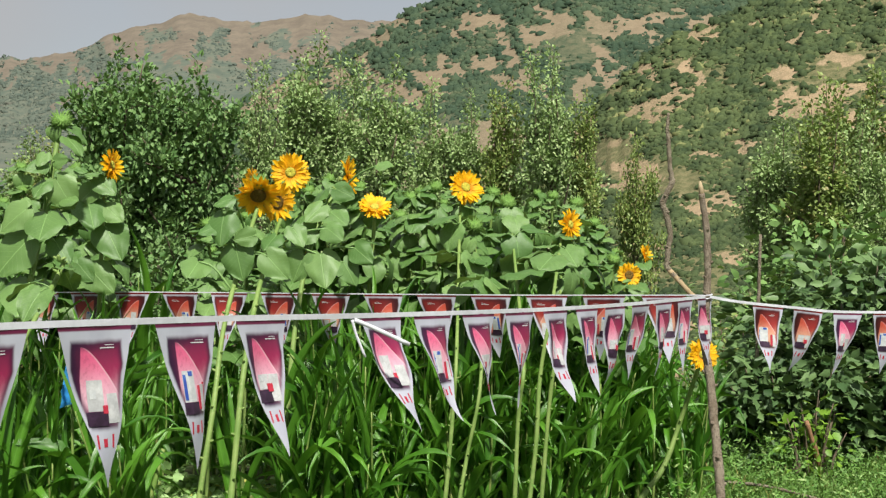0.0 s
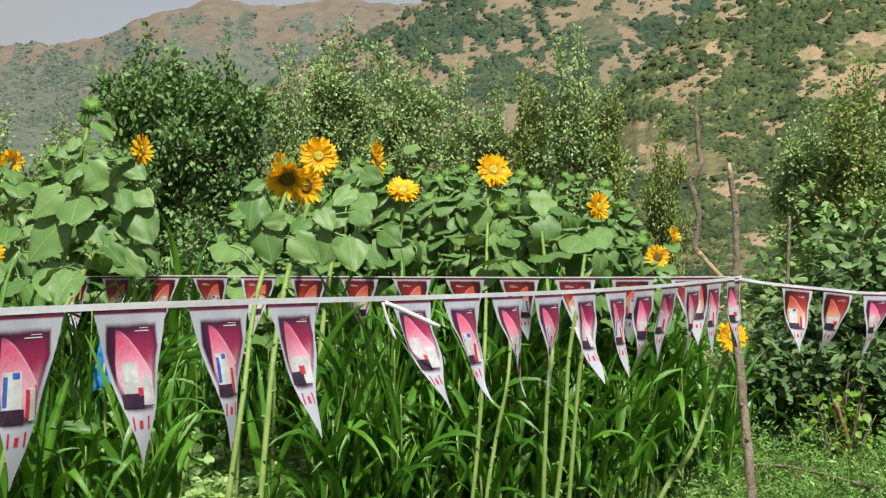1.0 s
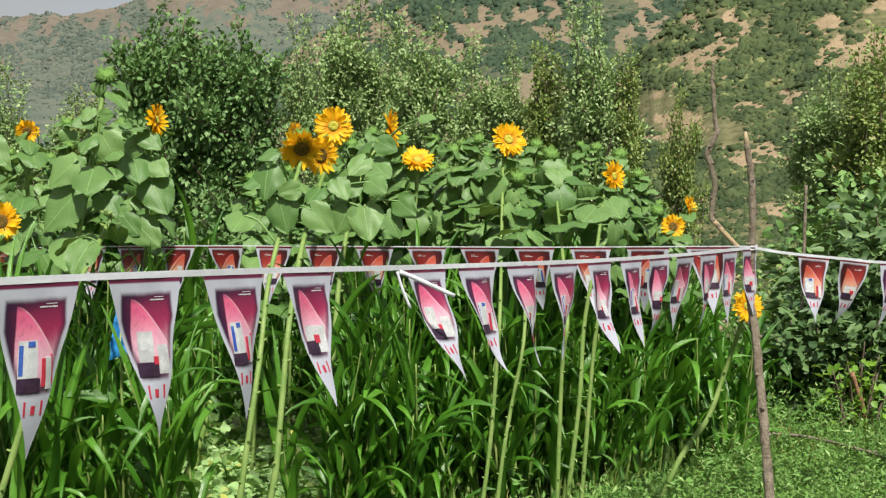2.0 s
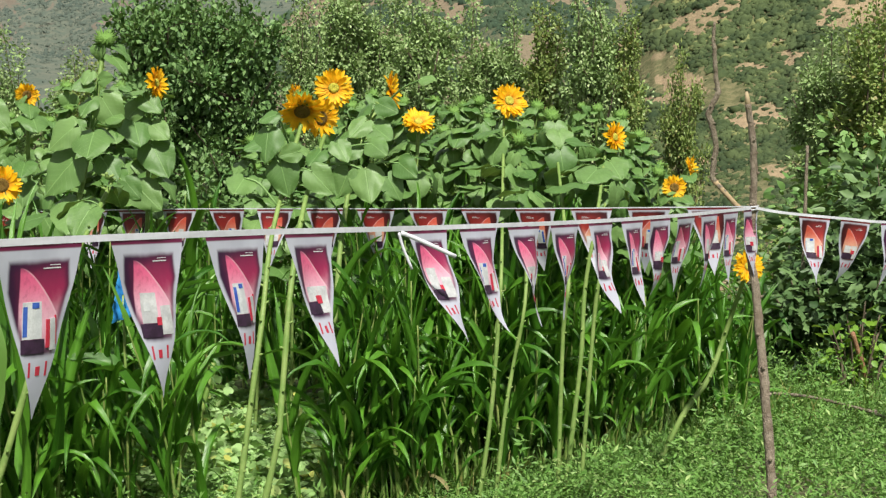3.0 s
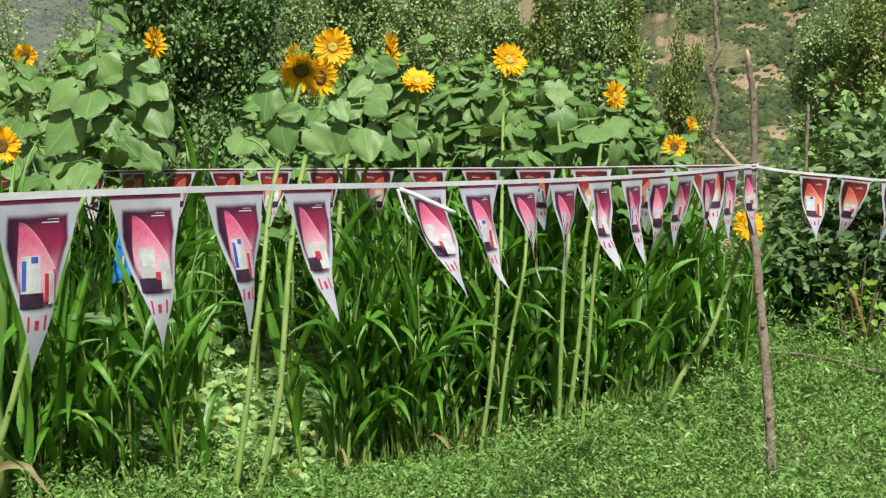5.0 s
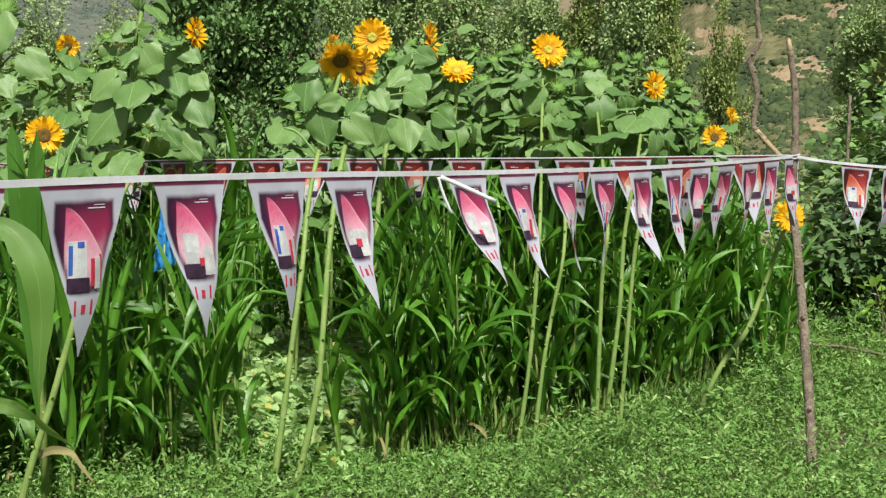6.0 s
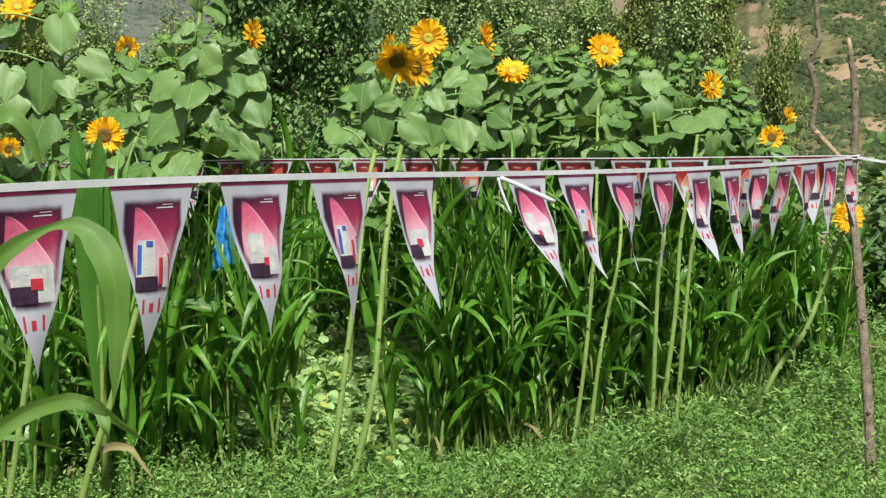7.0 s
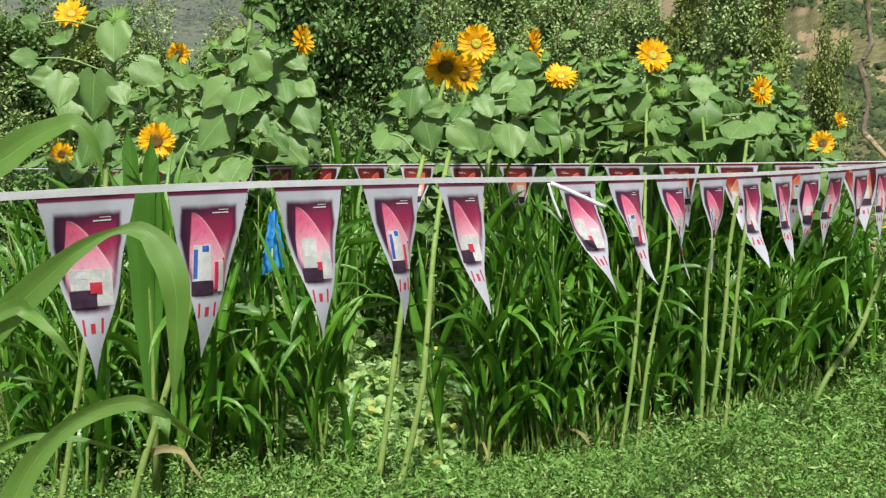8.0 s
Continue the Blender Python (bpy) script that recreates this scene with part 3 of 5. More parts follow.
# ---- orchard trees ----
def build_tree(seed, height, spread, leaf, n_limb, n_leaf, mat, low=0.12, wide_at=0.45, shoots=7, leaf_shape=FOLDED, leaf_width=0.74, flat=0.5):
    """A tree at the origin: a tapered trunk with limbs, and a crown of single leaves on shoots, with gaps."""
    rng, rs = random.Random(seed), np.random.RandomState(seed)
    lean = Vector((rng.uniform(-0.05, 0.05), rng.uniform(-0.05, 0.05), 0))
    spine = [Vector((0, 0, -0.15))] + [lean * (h * height) + Vector((rng.uniform(-0.03, 0.03), rng.uniform(-0.03, 0.03), h * height)) for h in (0.12, 0.3, 0.5, 0.7, 0.86)]
    spine = smooth_path(spine, 4)
    r0 = 0.022 * height
    wood = [tube(spine, [r0 * (1 - 0.85 * i / (len(spine) - 1)) for i in range(len(spine))], 7)]
    P, D = [], []

    def leaves_along(path, count, puff):
        k = rs.randint(0, len(path) - 1, count)
        f = rs.uniform(size=(count, 1))
        A = np.array([q[:] for q in path])
        base = A[k] * (1 - f) + A[k + 1] * f
        off = rs.normal(size=(count, 3)) * puff
        P.append(base + off)
        d = off / (puff + 1e-6) + rs.normal(size=(count, 3)) * 0.6
        d[:, 2] += 0.15
        D.append(d)

    total = n_limb + shoots
    for i in range(n_limb):
        h = low + (0.92 - low) * ((i + rng.random()) / n_limb)
        start = spine[min(len(spine) - 1, int(h / 0.9 * (len(spine) - 1)))].copy()
        az = i * 2.4 + rng.uniform(-0.4, 0.4)
        prof = math.sin(math.pi * min(1, max(0.06, (h - low) / (1.02 - low))) ** (math.log(0.5) / math.log(wide_at)))
        ln = spread * (0.35 + 0.65 * prof) * rng.uniform(0.65, 1.2)
        out = Vector((math.cos(az), math.sin(az), 0))
        tip = start + out * ln + Vector((0, 0, ln * rng.uniform(0.25, 1.1)))
        midp = start + out * ln * 0.55 + Vector((0, 0, ln * rng.uniform(0.1, 0.35)))
        path = smooth_path([start, midp, tip], 4)
        wood.append(tube(path[::2], [r0 * 0.32 * (1 - 0.8 * j / (len(path) - 1)) for j in range(len(path))][::2], 4))
        leaves_along(path[1:], n_leaf // total // 2, 0.08 * spread + 0.012)
        for _ in range(2):
            q = path[rng.randrange(2, len(path))]
            end = q + Vector((rng.uniform(-1, 1), rng.uniform(-1, 1), rng.uniform(0.1, 1.3))) * 0.33 * spread
            tw = smooth_path([q, (q + end) / 2 + Vector((0, 0, 0.03)), end], 3)
            wood.append(tube(tw[::3], [0.006, 0.004, 0.002], 3))
            leaves_along(tw, n_leaf // total // 4, 0.055 * spread + 0.015)
    top = spine[-1]
    for i in range(shoots):
        q = top + Vector((rng.uniform(-0.35, 0.35) * spread, rng.uniform(-0.35, 0.35) * spread, rng.uniform(-0.75, 0.0) * spread))
        end = q + Vector((rng.uniform(-0.12, 0.12), rng.uniform(-0.12, 0.12), rng.uniform(0.10, 0.27) * height))
        tw = smooth_path([q, (q + end) / 2 + Vector((rng.uniform(-0.03, 0.03), 0, 0)), end], 4)
        wood.append(tube(tw, [0.008 * (1 - 0.75 * j / (len(tw) - 1)) for j in range(len(tw))], 4))
        leaves_along(tw, n_leaf // total // 2, 0.035 * spread + 0.018)
    P, D = np.concatenate(P), np.concatenate(D)
    V, F = scatter_leaves(P, D, leaf * rs.uniform(0.65, 1.25, len(P)), leaf_width, leaf_shape, rs, flat)
    wv, wf = join(wood)
    return mesh_np("trunk", wv, wf, M_TWIG), fast_mesh("crown", V, F, mat)


TREE_KINDS = {
    "pear_a": build_tree(11, 3.0, 0.36, 0.038, 34, 23000, M_PEAR, wide_at=0.42, shoots=12),
    "pear_b": build_tree(12, 3.0, 0.42, 0.038, 36, 25000, M_PEAR, wide_at=0.36, shoots=12),
    "pear_c": build_tree(13, 3.0, 0.34, 0.040, 30, 18000, M_OLIVEPEAR, wide_at=0.45, shoots=12),
    "dark": build_tree(14, 3.0, 0.58, 0.054, 46, 27000, M_DARKPEAR, wide_at=0.5, flat=0.6),
    "olive": build_tree(15, 3.0, 0.50, 0.048, 40, 20000, M_OLIVEPEAR, wide_at=0.4, low=0.05),
    "back": build_tree(16, 3.0, 0.90, 0.100, 34, 4500, M_DARKPEAR, wide_at=0.4, low=0.03),
}
TREE_LABELS = {
    "back": "low dark fruit tree in the row behind",
    "pear_a": "young pear tree with glossy green leaves in a row",
    "pear_b": "bushy green pear tree with upright shoots",
    "pear_c": "slender fruit tree with yellowish green leaves",
    "dark": "dense dark green fruit tree behind the sunflowers",
    "olive": "loose olive green fruit tree at the field's edge",
}


def plant_tree(kind, x, y, top, spin, wide=1.0):
    trunk, crown = TREE_KINDS[kind]
    z = float(ground_z(np.array(x), np.array(y)))
    ob = thing("fruit_tree", TREE_LABELS[kind], "tree", (x, y, z), "fruit trees in rows")
    s = (top - z) / 3.05
    child("trunk", trunk, ob, pose(0, 0, 0, 0, 0, spin) @ Matrix.Diagonal((s * wide, s * wide, s, 1)))
    child("crown", crown, ob, pose(0, 0, 0, 0, 0, spin) @ Matrix.Diagonal((s * wide, s * wide, s, 1)))


ORCHARD_LEFT = [("pear_a", -6.6, 12.8, 2.7, 33, 1.2), ("dark", -6.0, 13.2, 2.6, 73, 1.0), ("pear_c", -5.4, 12.7, 2.5, 53, 1.1), ("pear_b", -4.9, 13.0, 2.35, 10, 1.0), ("pear_a", -4.25, 13.2, 2.20, 40, 1.0), ("pear_c", -3.80, 12.6, 2.10, 80, 1.0), ("pear_b", -3.28, 12.4, 2.45, 120, 0.8),
                ("dark", -2.75, 11.6, 2.95, 30, 0.85), ("dark", -2.25, 11.2, 2.78, 200, 0.8), ("pear_b", -1.85, 13.2, 2.80, 10, 0.7), ("pear_a", -1.5, 14.0, 3.22, 60, 0.9),
                ("pear_b", -1.1, 14.2, 2.95, 100, 0.8), ("pear_a", -0.62, 12.6, 2.87, 150, 0.95)]
ORCHARD_RIGHT = [("pear_b", -0.12, 13.6, 2.65, 220, 0.85), ("pear_a", 0.25, 13.4, 2.60, 20, 0.8), ("pear_c", 0.55, 13.0, 2.66, 260, 0.8), ("pear_b", 1.0, 12.5, 2.86, 300, 0.8),
                 ("pear_c", 1.38, 12.4, 2.5, 340, 0.75), ("olive", 1.64, 11.6, 2.05, 45, 0.55), ("pear_a", 2.72, 10.6, 2.25, 15, 0.95), ("olive", 3.15, 11.0, 2.50, 75, 0.8),
                 ("pear_b", 3.35, 10.3, 2.2, 190, 0.9), ("olive", 3.8, 10.6, 2.3, 130, 0.9), ("pear_c", 2.95, 10.2, 2.30, 110, 1.1), ("olive", 3.5, 10.9, 2.55, 20, 0.8)]
for row in (*ORCHARD_LEFT, *ORCHARD_RIGHT):
    plant_tree(*row)
for i in range(12):     # a second row that closes the view under the crowns
    plant_tree("back", -6.2 + i * 0.62, 15.2 + 0.4 * math.sin(i * 2.1), 1.75 + 0.2 * math.sin(i * 1.7), i * 47, 1.0)
for i in range(9):
    plant_tree("back", -4.6 + i * 0.66, 9.6 + 0.3 * math.sin(i * 2.3), 1.10 + 0.12 * math.sin(i * 1.9), i * 71, 1.3)


def build_shrub(name, label, seed, x, y, height, spread, leaf, count, mat, shape=LOBED):
    """A broad-leaved bush that grows from several stems."""
    rng, rs = random.Random(seed), np.random.RandomState(seed)
    z = float(ground_z(np.array(x), np.array(y)))
    wood, P, D = [], [], []
    stems = 14
    for i in range(stems):
        az, out = i * 2.4, spread * math.sqrt((i + 0.5) / stems)
        tip = Vector((math.cos(az) * out, math.sin(az) * out * 0.8, height * rng.uniform(0.72, 1.0) * (1 - 0.35 * (out / spread) ** 2)))
        path = smooth_path([(0.12 * math.cos(az), 0.12 * math.sin(az), -0.05), (tip.x * 0.6, tip.y * 0.6, tip.z * 0.5), tip], 5)
        wood.append(tube(path, [0.016 * (1 - 0.8 * j / (len(path) - 1)) for j in range(len(path))], 5))
        A = np.array([q[:] for q in path])
        n = count // stems
        f = rs.uniform(0.12, 1, n) ** 0.75 * (len(A) - 1.001)
        k = f.astype(int)
        base = A[k] + (A[k + 1] - A[k]) * (f - k)[:, None]
        off = rs.normal(size=(n, 3)) * np.array((0.22, 0.22, 0.13)) * spread
        P.append(base + off)
        d = off + rs.normal(size=(n, 3)) * 0.08 * spread
        d[:, 2] -= 0.08 * spread
        D.append(d)
    P, D = np.concatenate(P), np.concatenate(D)
    P[:, 2] = np.maximum(P[:, 2], 0.04)
    V, F = scatter_leaves(P, D, leaf * rs.uniform(0.6, 1.2, len(P)), 0.85 if shape is OVAL else 0.60, shape, rs, 0.55)
    ob = thing(name, label, "shrub", (x, y, z))
    wv, wf = join(wood)
    child("woody_base", mesh_np("woody_base", wv, wf, M_TWIG), ob)
    child("foliage", fast_mesh("foliage", V, F, mat), ob)
    return ob


build_shrub("broad_leaved_bush", "large bush of dense grey green leaves beside the field", 21, 2.75, 8.5, 1.62, 0.72, 0.098, 6400, M_BROADLEAF, LOBED)
build_shrub("broad_leaved_bush", "large bush of dense grey green leaves beside the field", 22, 2.15, 8.0, 0.98, 0.50, 0.090, 3400, M_BROADLEAF, LOBED)
build_shrub("broad_leaved_bush", "large bush of dense grey green leaves beside the field", 23, 3.35, 8.2, 1.45, 0.70, 0.098, 5000, M_BROADLEAF, LOBED)
build_shrub("leafy_bush", "tall bush of pointed green leaves under the fruit trees", 24, 2.78, 9.4, 1.95, 0.70, 0.095, 5200, M_LEAFY, LENS)
build_shrub("leafy_bush", "tall bush of pointed green leaves under the fruit trees", 25, 2.12, 9.3, 1.15, 0.42, 0.050, 3600, M_OLIVEPEAR, LENS)
build_shrub("bright_bush", "low bush with bright yellow green shoots", 26, 2.14, 7.45, 0.66, 0.20, 0.058, 200, M_LIGHTLEAF, OVAL)


# ---- sunflowers ----
def heart_blade(seed, droop, rows=13, cols=9):
    """Vertices, leaf coordinates and faces of a heart-shaped blade 1 long: from the origin along +y, drooping."""
    rng = random.Random(seed)
    V, UV, F = [], [], []
    p, ang = Vector((0, 0, 0)), rng.uniform(-0.1, 0.1) - 0.50 * droop
    ph, cup = rng.uniform(0, 6), rng.uniform(0.10, 0.38)
    for i in range(rows):
        t = i / (rows - 1)
        w = 0.56 * min(1.0, 0.80 + 1.3 * t - 1.3 * t * t) * max(0.0, 1 - t ** 1.9) ** 0.72 + 0.004
        d, nrm = Vector((0, math.cos(ang), math.sin(ang))), Vector((0, -math.sin(ang), math.cos(ang)))
        for j in range(cols):
            s = j / (cols - 1) * 2 - 1
            back = -0.19 * math.sin(math.pi * abs(s) ** 0.75) * (1 - t) ** 2.5
            z = 0.16 * abs(s) * w - cup * s * s * w + 0.052 * math.sin(7 * t + 5 * s + ph) * abs(s) + 0.022 * math.sin(13 * t * abs(s) + ph)
            z += 0.010 * math.sin(21 * (t - 0.5 * abs(s)) + ph) * (1 - t)      # quilted between the side veins
            tooth = 1 + (0.020 * (-1) ** i if abs(s) > 0.95 else 0)
            V.append(p + d * back + Vector((s * w * tooth, 0, 0)) + nrm * z)
            UV.append((0.5 + 0.5 * s * w * 1.6, t + back))
        step = 1.0 / (rows - 1)
        p = p + d * step
        ang -= 0.42 * droop * step * (1.6 - i / rows)
    for i in range(rows - 1):
        for j in range(cols - 1):
            q = i * cols + j
            F.append((q, q + 1, q + cols + 1, q + cols))
    return V, UV, F


def sunleaf_mesh(seed, droop):
    """A blade on a stalk 0.5 long; it leaves the stem along +y and droops."""
    path = smooth_path([(0, 0, 0), (0, 0.26, 0.10), (0, 0.5, 0.10)], 4)
    stalk = tube(path, [0.028 - 0.0015 * i for i in range(len(path))], 5)
    V, UV, F = heart_blade(seed, droop, 12, 7)
    at = Vector((0, 0.5, 0.10))
    me = mesh_np("leaf", *join([stalk, ([v + at for v in V], F)]), M_SUNLEAF)
    set_uv(me, [(0.5, 0.0)] * len(stalk[0]) + UV)
    return me


def placed_leaf(plant, path, attach, tip, width, seed):
    """One large leaf of its own shape: a stalk from the nearest part of the stem, and a blade from attach towards tip."""
    rng = random.Random(seed)
    width *= 0.92
    run = tip - attach
    short = max(0.0, (0.95 * width) ** 2 - run.length_squared)
    run = run + Vector((0, -math.sqrt(short), 0))
    run = run + Vector((0, -rng.uniform(0.0, 0.7) * width, 0))
    d = run.normalized()
    long = min(run.length, 1.08 * width)
    n = Vector((rng.uniform(-0.4, 0.4), -1.0, rng.uniform(0.1, 1.3)))
    n = (n - d * n.dot(d)).normalized()
    x = d.cross(n)
    V, UV, F = heart_blade(seed, rng.uniform(0.1, 0.7))
    V = [attach + x * (v.x * width) + d * (v.y * long) + n * (v.z * width) for v in V]
    low = attach - Vector((0, 0, 0.45 * width))
    q = min(path, key=lambda c: (c - low).length_squared)
    stalk = tube(smooth_path([q, q.lerp(attach, 0.55) + Vector((0, 0, 0.03)), attach], 4), [0.0052, 0.005, 0.005, 0.0048, 0.0046, 0.0044, 0.0042, 0.004, 0.0035], 6)
    me = mesh_np("leaf", *join([stalk, (V, F)]), M_SUNLEAF)
    set_uv(me, [(0.5, 0.0)] * len(stalk[0]) + UV)
    child("leaf", me, plant)


SUNLEAVES = [sunleaf_mesh(i, d) for i, d in enumerate((0.1, 0.5, 1.0, 1.6, 2.0, 0.3, 1.4, 0.7))]


def petal_mesh(seed):
    rng = random.Random(seed)
    V, UV, F = [], [], []
    rows = 6
    bend, twist = rng.uniform(-0.25, 0.35), rng.uniform(-0.3, 0.3)
    for i in range(rows):
        t = i / (rows - 1)
        w = 0.17 * math.sin(math.pi * (0.16 + 0.80 * t)) ** 0.7
        for s in (-1, 0, 1):
            V.append(Vector((s * w, t, 0.05 * abs(s) + bend * t * t + twist * s * w * t)))
            UV.append((0.5 + 0.5 * s, t))
    for i in range(rows - 1):
        for j in range(2):
            q = i * 3 + j
            F.append((q, q + 1, q + 4, q + 3))
    me = mesh_np("petal", V, F, M_PETAL)
    set_uv(me, UV)
    return me


PETALS = [petal_mesh(i) for i in range(5)]


def lathe(profile, sides=18):
    V, F = [], []
    for r, z in profile:
        for k in range(sides):
            a = 2 * math.pi * k / sides
            V.append(Vector((r * math.cos(a), r * math.sin(a), z)))
    for i in range(len(profile) - 1):
        for k in range(sides):
            a, b = i * sides + k, i * sides + (k + 1) % sides
            F.append((a, b, b + sides, a + sides))
    return V, F


def disc_mesh(mat, k=1.0):
    V, F = lathe([(0.001, 0.10), (0.10 * k, 0.13), (0.22 * k, 0.15), (0.33 * k, 0.14), (0.40 * k, 0.10), (0.44 * k, 0.04), (0.43 * k, 0.0)], 20)
    return mesh_np("disc", V, F, mat)


def bract_ring(n, r, length, width, seed, spread):
    rng = random.Random(seed)
    V, F = [], []
    for i in range(n):
        a = 2 * math.pi * (i + rng.uniform(-0.3, 0.3)) / n
        o, s = Vector((math.cos(a), math.sin(a), 0)), Vector((-math.sin(a), math.cos(a), 0))
        up, ln = rng.uniform(*spread), length * rng.uniform(0.7, 1.2)
        k = len(V)
        b, m, e = o * r, o * (r + ln * 0.5 * math.cos(up)) + Vector((0, 0, ln * 0.5 * math.sin(up))), o * (r + ln * math.cos(up * 1.3)) + Vector((0, 0, ln * math.sin(up * 1.3)))
        V += [b - s * width, b + s * width, m - s * width * 0.8, m + s * width * 0.8, e]
        F += [(k, k + 1, k + 3, k + 2), (k + 2, k + 3, k + 4)]
    return V, F


DISC_Y, DISC_B = disc_mesh(M_DISC_Y, 0.60), disc_mesh(M_DISC_B, 0.9)
_cal = join([lathe([(0.05, -0.30), (0.16, -0.24), (0.34, -0.12), (0.44, -0.02), (0.42, 0.02)], 16), bract_ring(22, 0.36, 0.42, 0.075, 1, (-0.5, 0.5))])
CALYX = mesh_np("calyx", *_cal, M_BUD)


def spiky_bud(sides=26):
    """A bud closed in one skin: rings of pointed bracts drawn out of it, alternating from ring to ring."""
    rng = random.Random(2)
    V, F = [], []
    rings = [(0.05, -0.45, 0.0, 0.0), (0.26, -0.34, 0.0, 0.0), (0.42, -0.14, 0.42, 0.10), (0.45, -0.02, 0.0, 0.0), (0.44, 0.08, 0.38, 0.30), (0.38, 0.20, 0.0, 0.0), (0.30, 0.26, 0.22, 0.42), (0.20, 0.32, 0.0, 0.0), (0.02, 0.35, 0.0, 0.0)]
    for i, (r, z, out, up) in enumerate(rings):
        for k in range(sides):
            a = 2 * math.pi * k / sides
            f = rng.uniform(0.6, 1.3) if (k + i // 2) % 2 else 0.0
            V.append(Vector(((r + out * f) * math.cos(a), (r + out * f) * math.sin(a), z + up * f)))
    for i in range(len(rings) - 1):
        for k in range(sides):
            a, b = i * sides + k, i * sides + (k + 1) % sides
            F.append((a, b, b + sides, a + sides))
    return V, F


_bud = spiky_bud()
BUD = mesh_np("bud", *_bud, M_BUD)


def flower_head(parent, at, facing, radius, kind, rng, droop=0.0):
    """A head at a place: 'yellow' or 'brown' disc with a ring of petals, or a green bud."""
    m = look((0, 0, 0), -Vector(facing)).to_3x3().to_4x4()
    m = Matrix.Translation(at) @ m @ Matrix.Diagonal((radius, radius, radius, 1)) @ pose(0, 0, 0, 0, 0, rng.uniform(0, 60))
    if kind == "bud":
        return child("bud", BUD, parent, m)
    head = child("flower_head", DISC_Y if kind == "yellow" else DISC_B, parent, m, "yellow green disc" if kind == "yellow" else "dark brown disc")
    child("calyx", CALYX, head)
    for ring, n, rise in ((0, 32, 2), (1, 29, 11)):
        for i in range(n):
            a = 360 * (i + 0.5 * ring + rng.uniform(-0.25, 0.25)) / n
            ln = rng.uniform(0.62, 0.76) * (1.0 - 0.10 * ring)
            child("petal", PETALS[rng.randrange(5)], head,
                  pose(0, 0, 0.03 + 0.02 * ring, 0, 0, a) @ pose(0, 0.27 if kind == "yellow" else 0.35, 0, rise + rng.uniform(-18, 14) - droop, rng.uniform(-12, 12), 0) @ Matrix.Diagonal((ln * 1.08, ln, ln, 1)))
    return head


def sunflower(label, base, neck, head, facing, radius, kind, seed, leaves=9, leaf=0.21, low=0.45, thick=0.013, bow=0.06, extra=(), via=(), broad=(), depth=0.0):
    """A plant from base to neck, with leaves up the stem and a head hung from the neck."""
    rng = random.Random(seed)
    base, neck, head = Vector(base), Vector(neck), Vector(head)
    base.z = float(ground_z(np.array(base.x), np.array(base.y))) - 0.03
    face = Vector(facing).normalized()
    if face.y < -0.3 and kind != "bud":
        neck = head - face * (radius * 0.9) - Vector((0, 0, radius * 0.8))
    ob = thing("sunflower", label, "sunflower", base, "sunflowers in the field")
    side = Vector((rng.uniform(-1, 1), rng.uniform(-1, 1), 0)) * bow
    pts = [base, *(Vector(q) for q in via), neck] if via else [base, base.lerp(neck, 0.35) + side * 0.6, base.lerp(neck, 0.7) + side, neck]
    back = head - Vector(facing).normalized() * radius * 0.3
    pts += [neck.lerp(back, 0.55) + Vector((0, 0, 0.012)), back]
    path = smooth_path([p - base for p in pts], 5)
    n = len(path)
    V, F = tube(path, [thick * 0.9 * (1.0 - 0.50 * (i / (n - 1)) ** 1.3) * (1.12 if i % 3 == 0 else 1.0) for i in range(n)], 9)
    parts = [(V, F)]
    for i in range(2, n - 5):   # scars where the lowest leaves fell off
        if i / n < low:
            q = path[i]
            a = i * 2.4
            o = Vector((math.cos(a), math.sin(a), 0.5))
            parts.append(tube([q, q + o * thick * 1.35, q + o * thick * 1.7], [thick * 0.45, thick * 0.36, thick * 0.10], 5))
    child("stem", mesh_np("stem", *join(parts), M_STEM), ob)
    leaves, thick = int(leaves * 1.75), thick * 0.88
    for i in range(leaves):
        f = low + (0.93 - low) * i / max(1, leaves - 1)
        q = path[min(n - 1, int(f * (n - 8)))]
        size = leaf * 0.80 * (1.08 - 0.66 * (i / leaves) ** 1.6) * rng.uniform(0.75, 1.15)
        child("leaf", SUNLEAVES[rng.randrange(len(SUNLEAVES))], ob,
              Matrix.Translation(q) @ pose(0, 0, 0, 0, rng.uniform(-14, 14), (rng.uniform(95, 265) if i % 2 else i * 137.5 + seed * 40)) @ pose(0, 0, 0, rng.uniform(-22, 22), 0, 0)
              @ Matrix.Diagonal((size * rng.uniform(0.9, 1.1), size, size, 1)))
    for k, (ax, az, tx, tz, wide) in enumerate(broad):
        placed_leaf(ob, path, Vector((ax, depth, az)) - base, Vector((tx, depth - 0.05, tz)) - base, wide, seed * 50 + k)
    if kind:
        flower_head(ob, back - base, facing, radius, kind, rng)
    for at, face, rad, kd in extra:
        q = Vector(at) - base
        flower_head(ob, q, face, rad, kd, rng)
        st = path[int(n * 0.72)]
        child("side_stem", mesh_np("side_stem", *tube(smooth_path([st, st.lerp(q, 0.6) + Vector((0, 0, -0.03)), q], 4), [0.006] * 9, 6), M_STEM), ob)
    return ob


L_OPEN = "tall sunflower in full bloom with heart shaped leaves"
L_SIDE = "tall sunflower with its open head turned aside"
L_DROOP = "sunflower with drooping brown centred heads in a cluster"
L_BUD = "sunflower still in green bud with broad leaves"
L_BARE = "sunflower with a long bare lower stem"
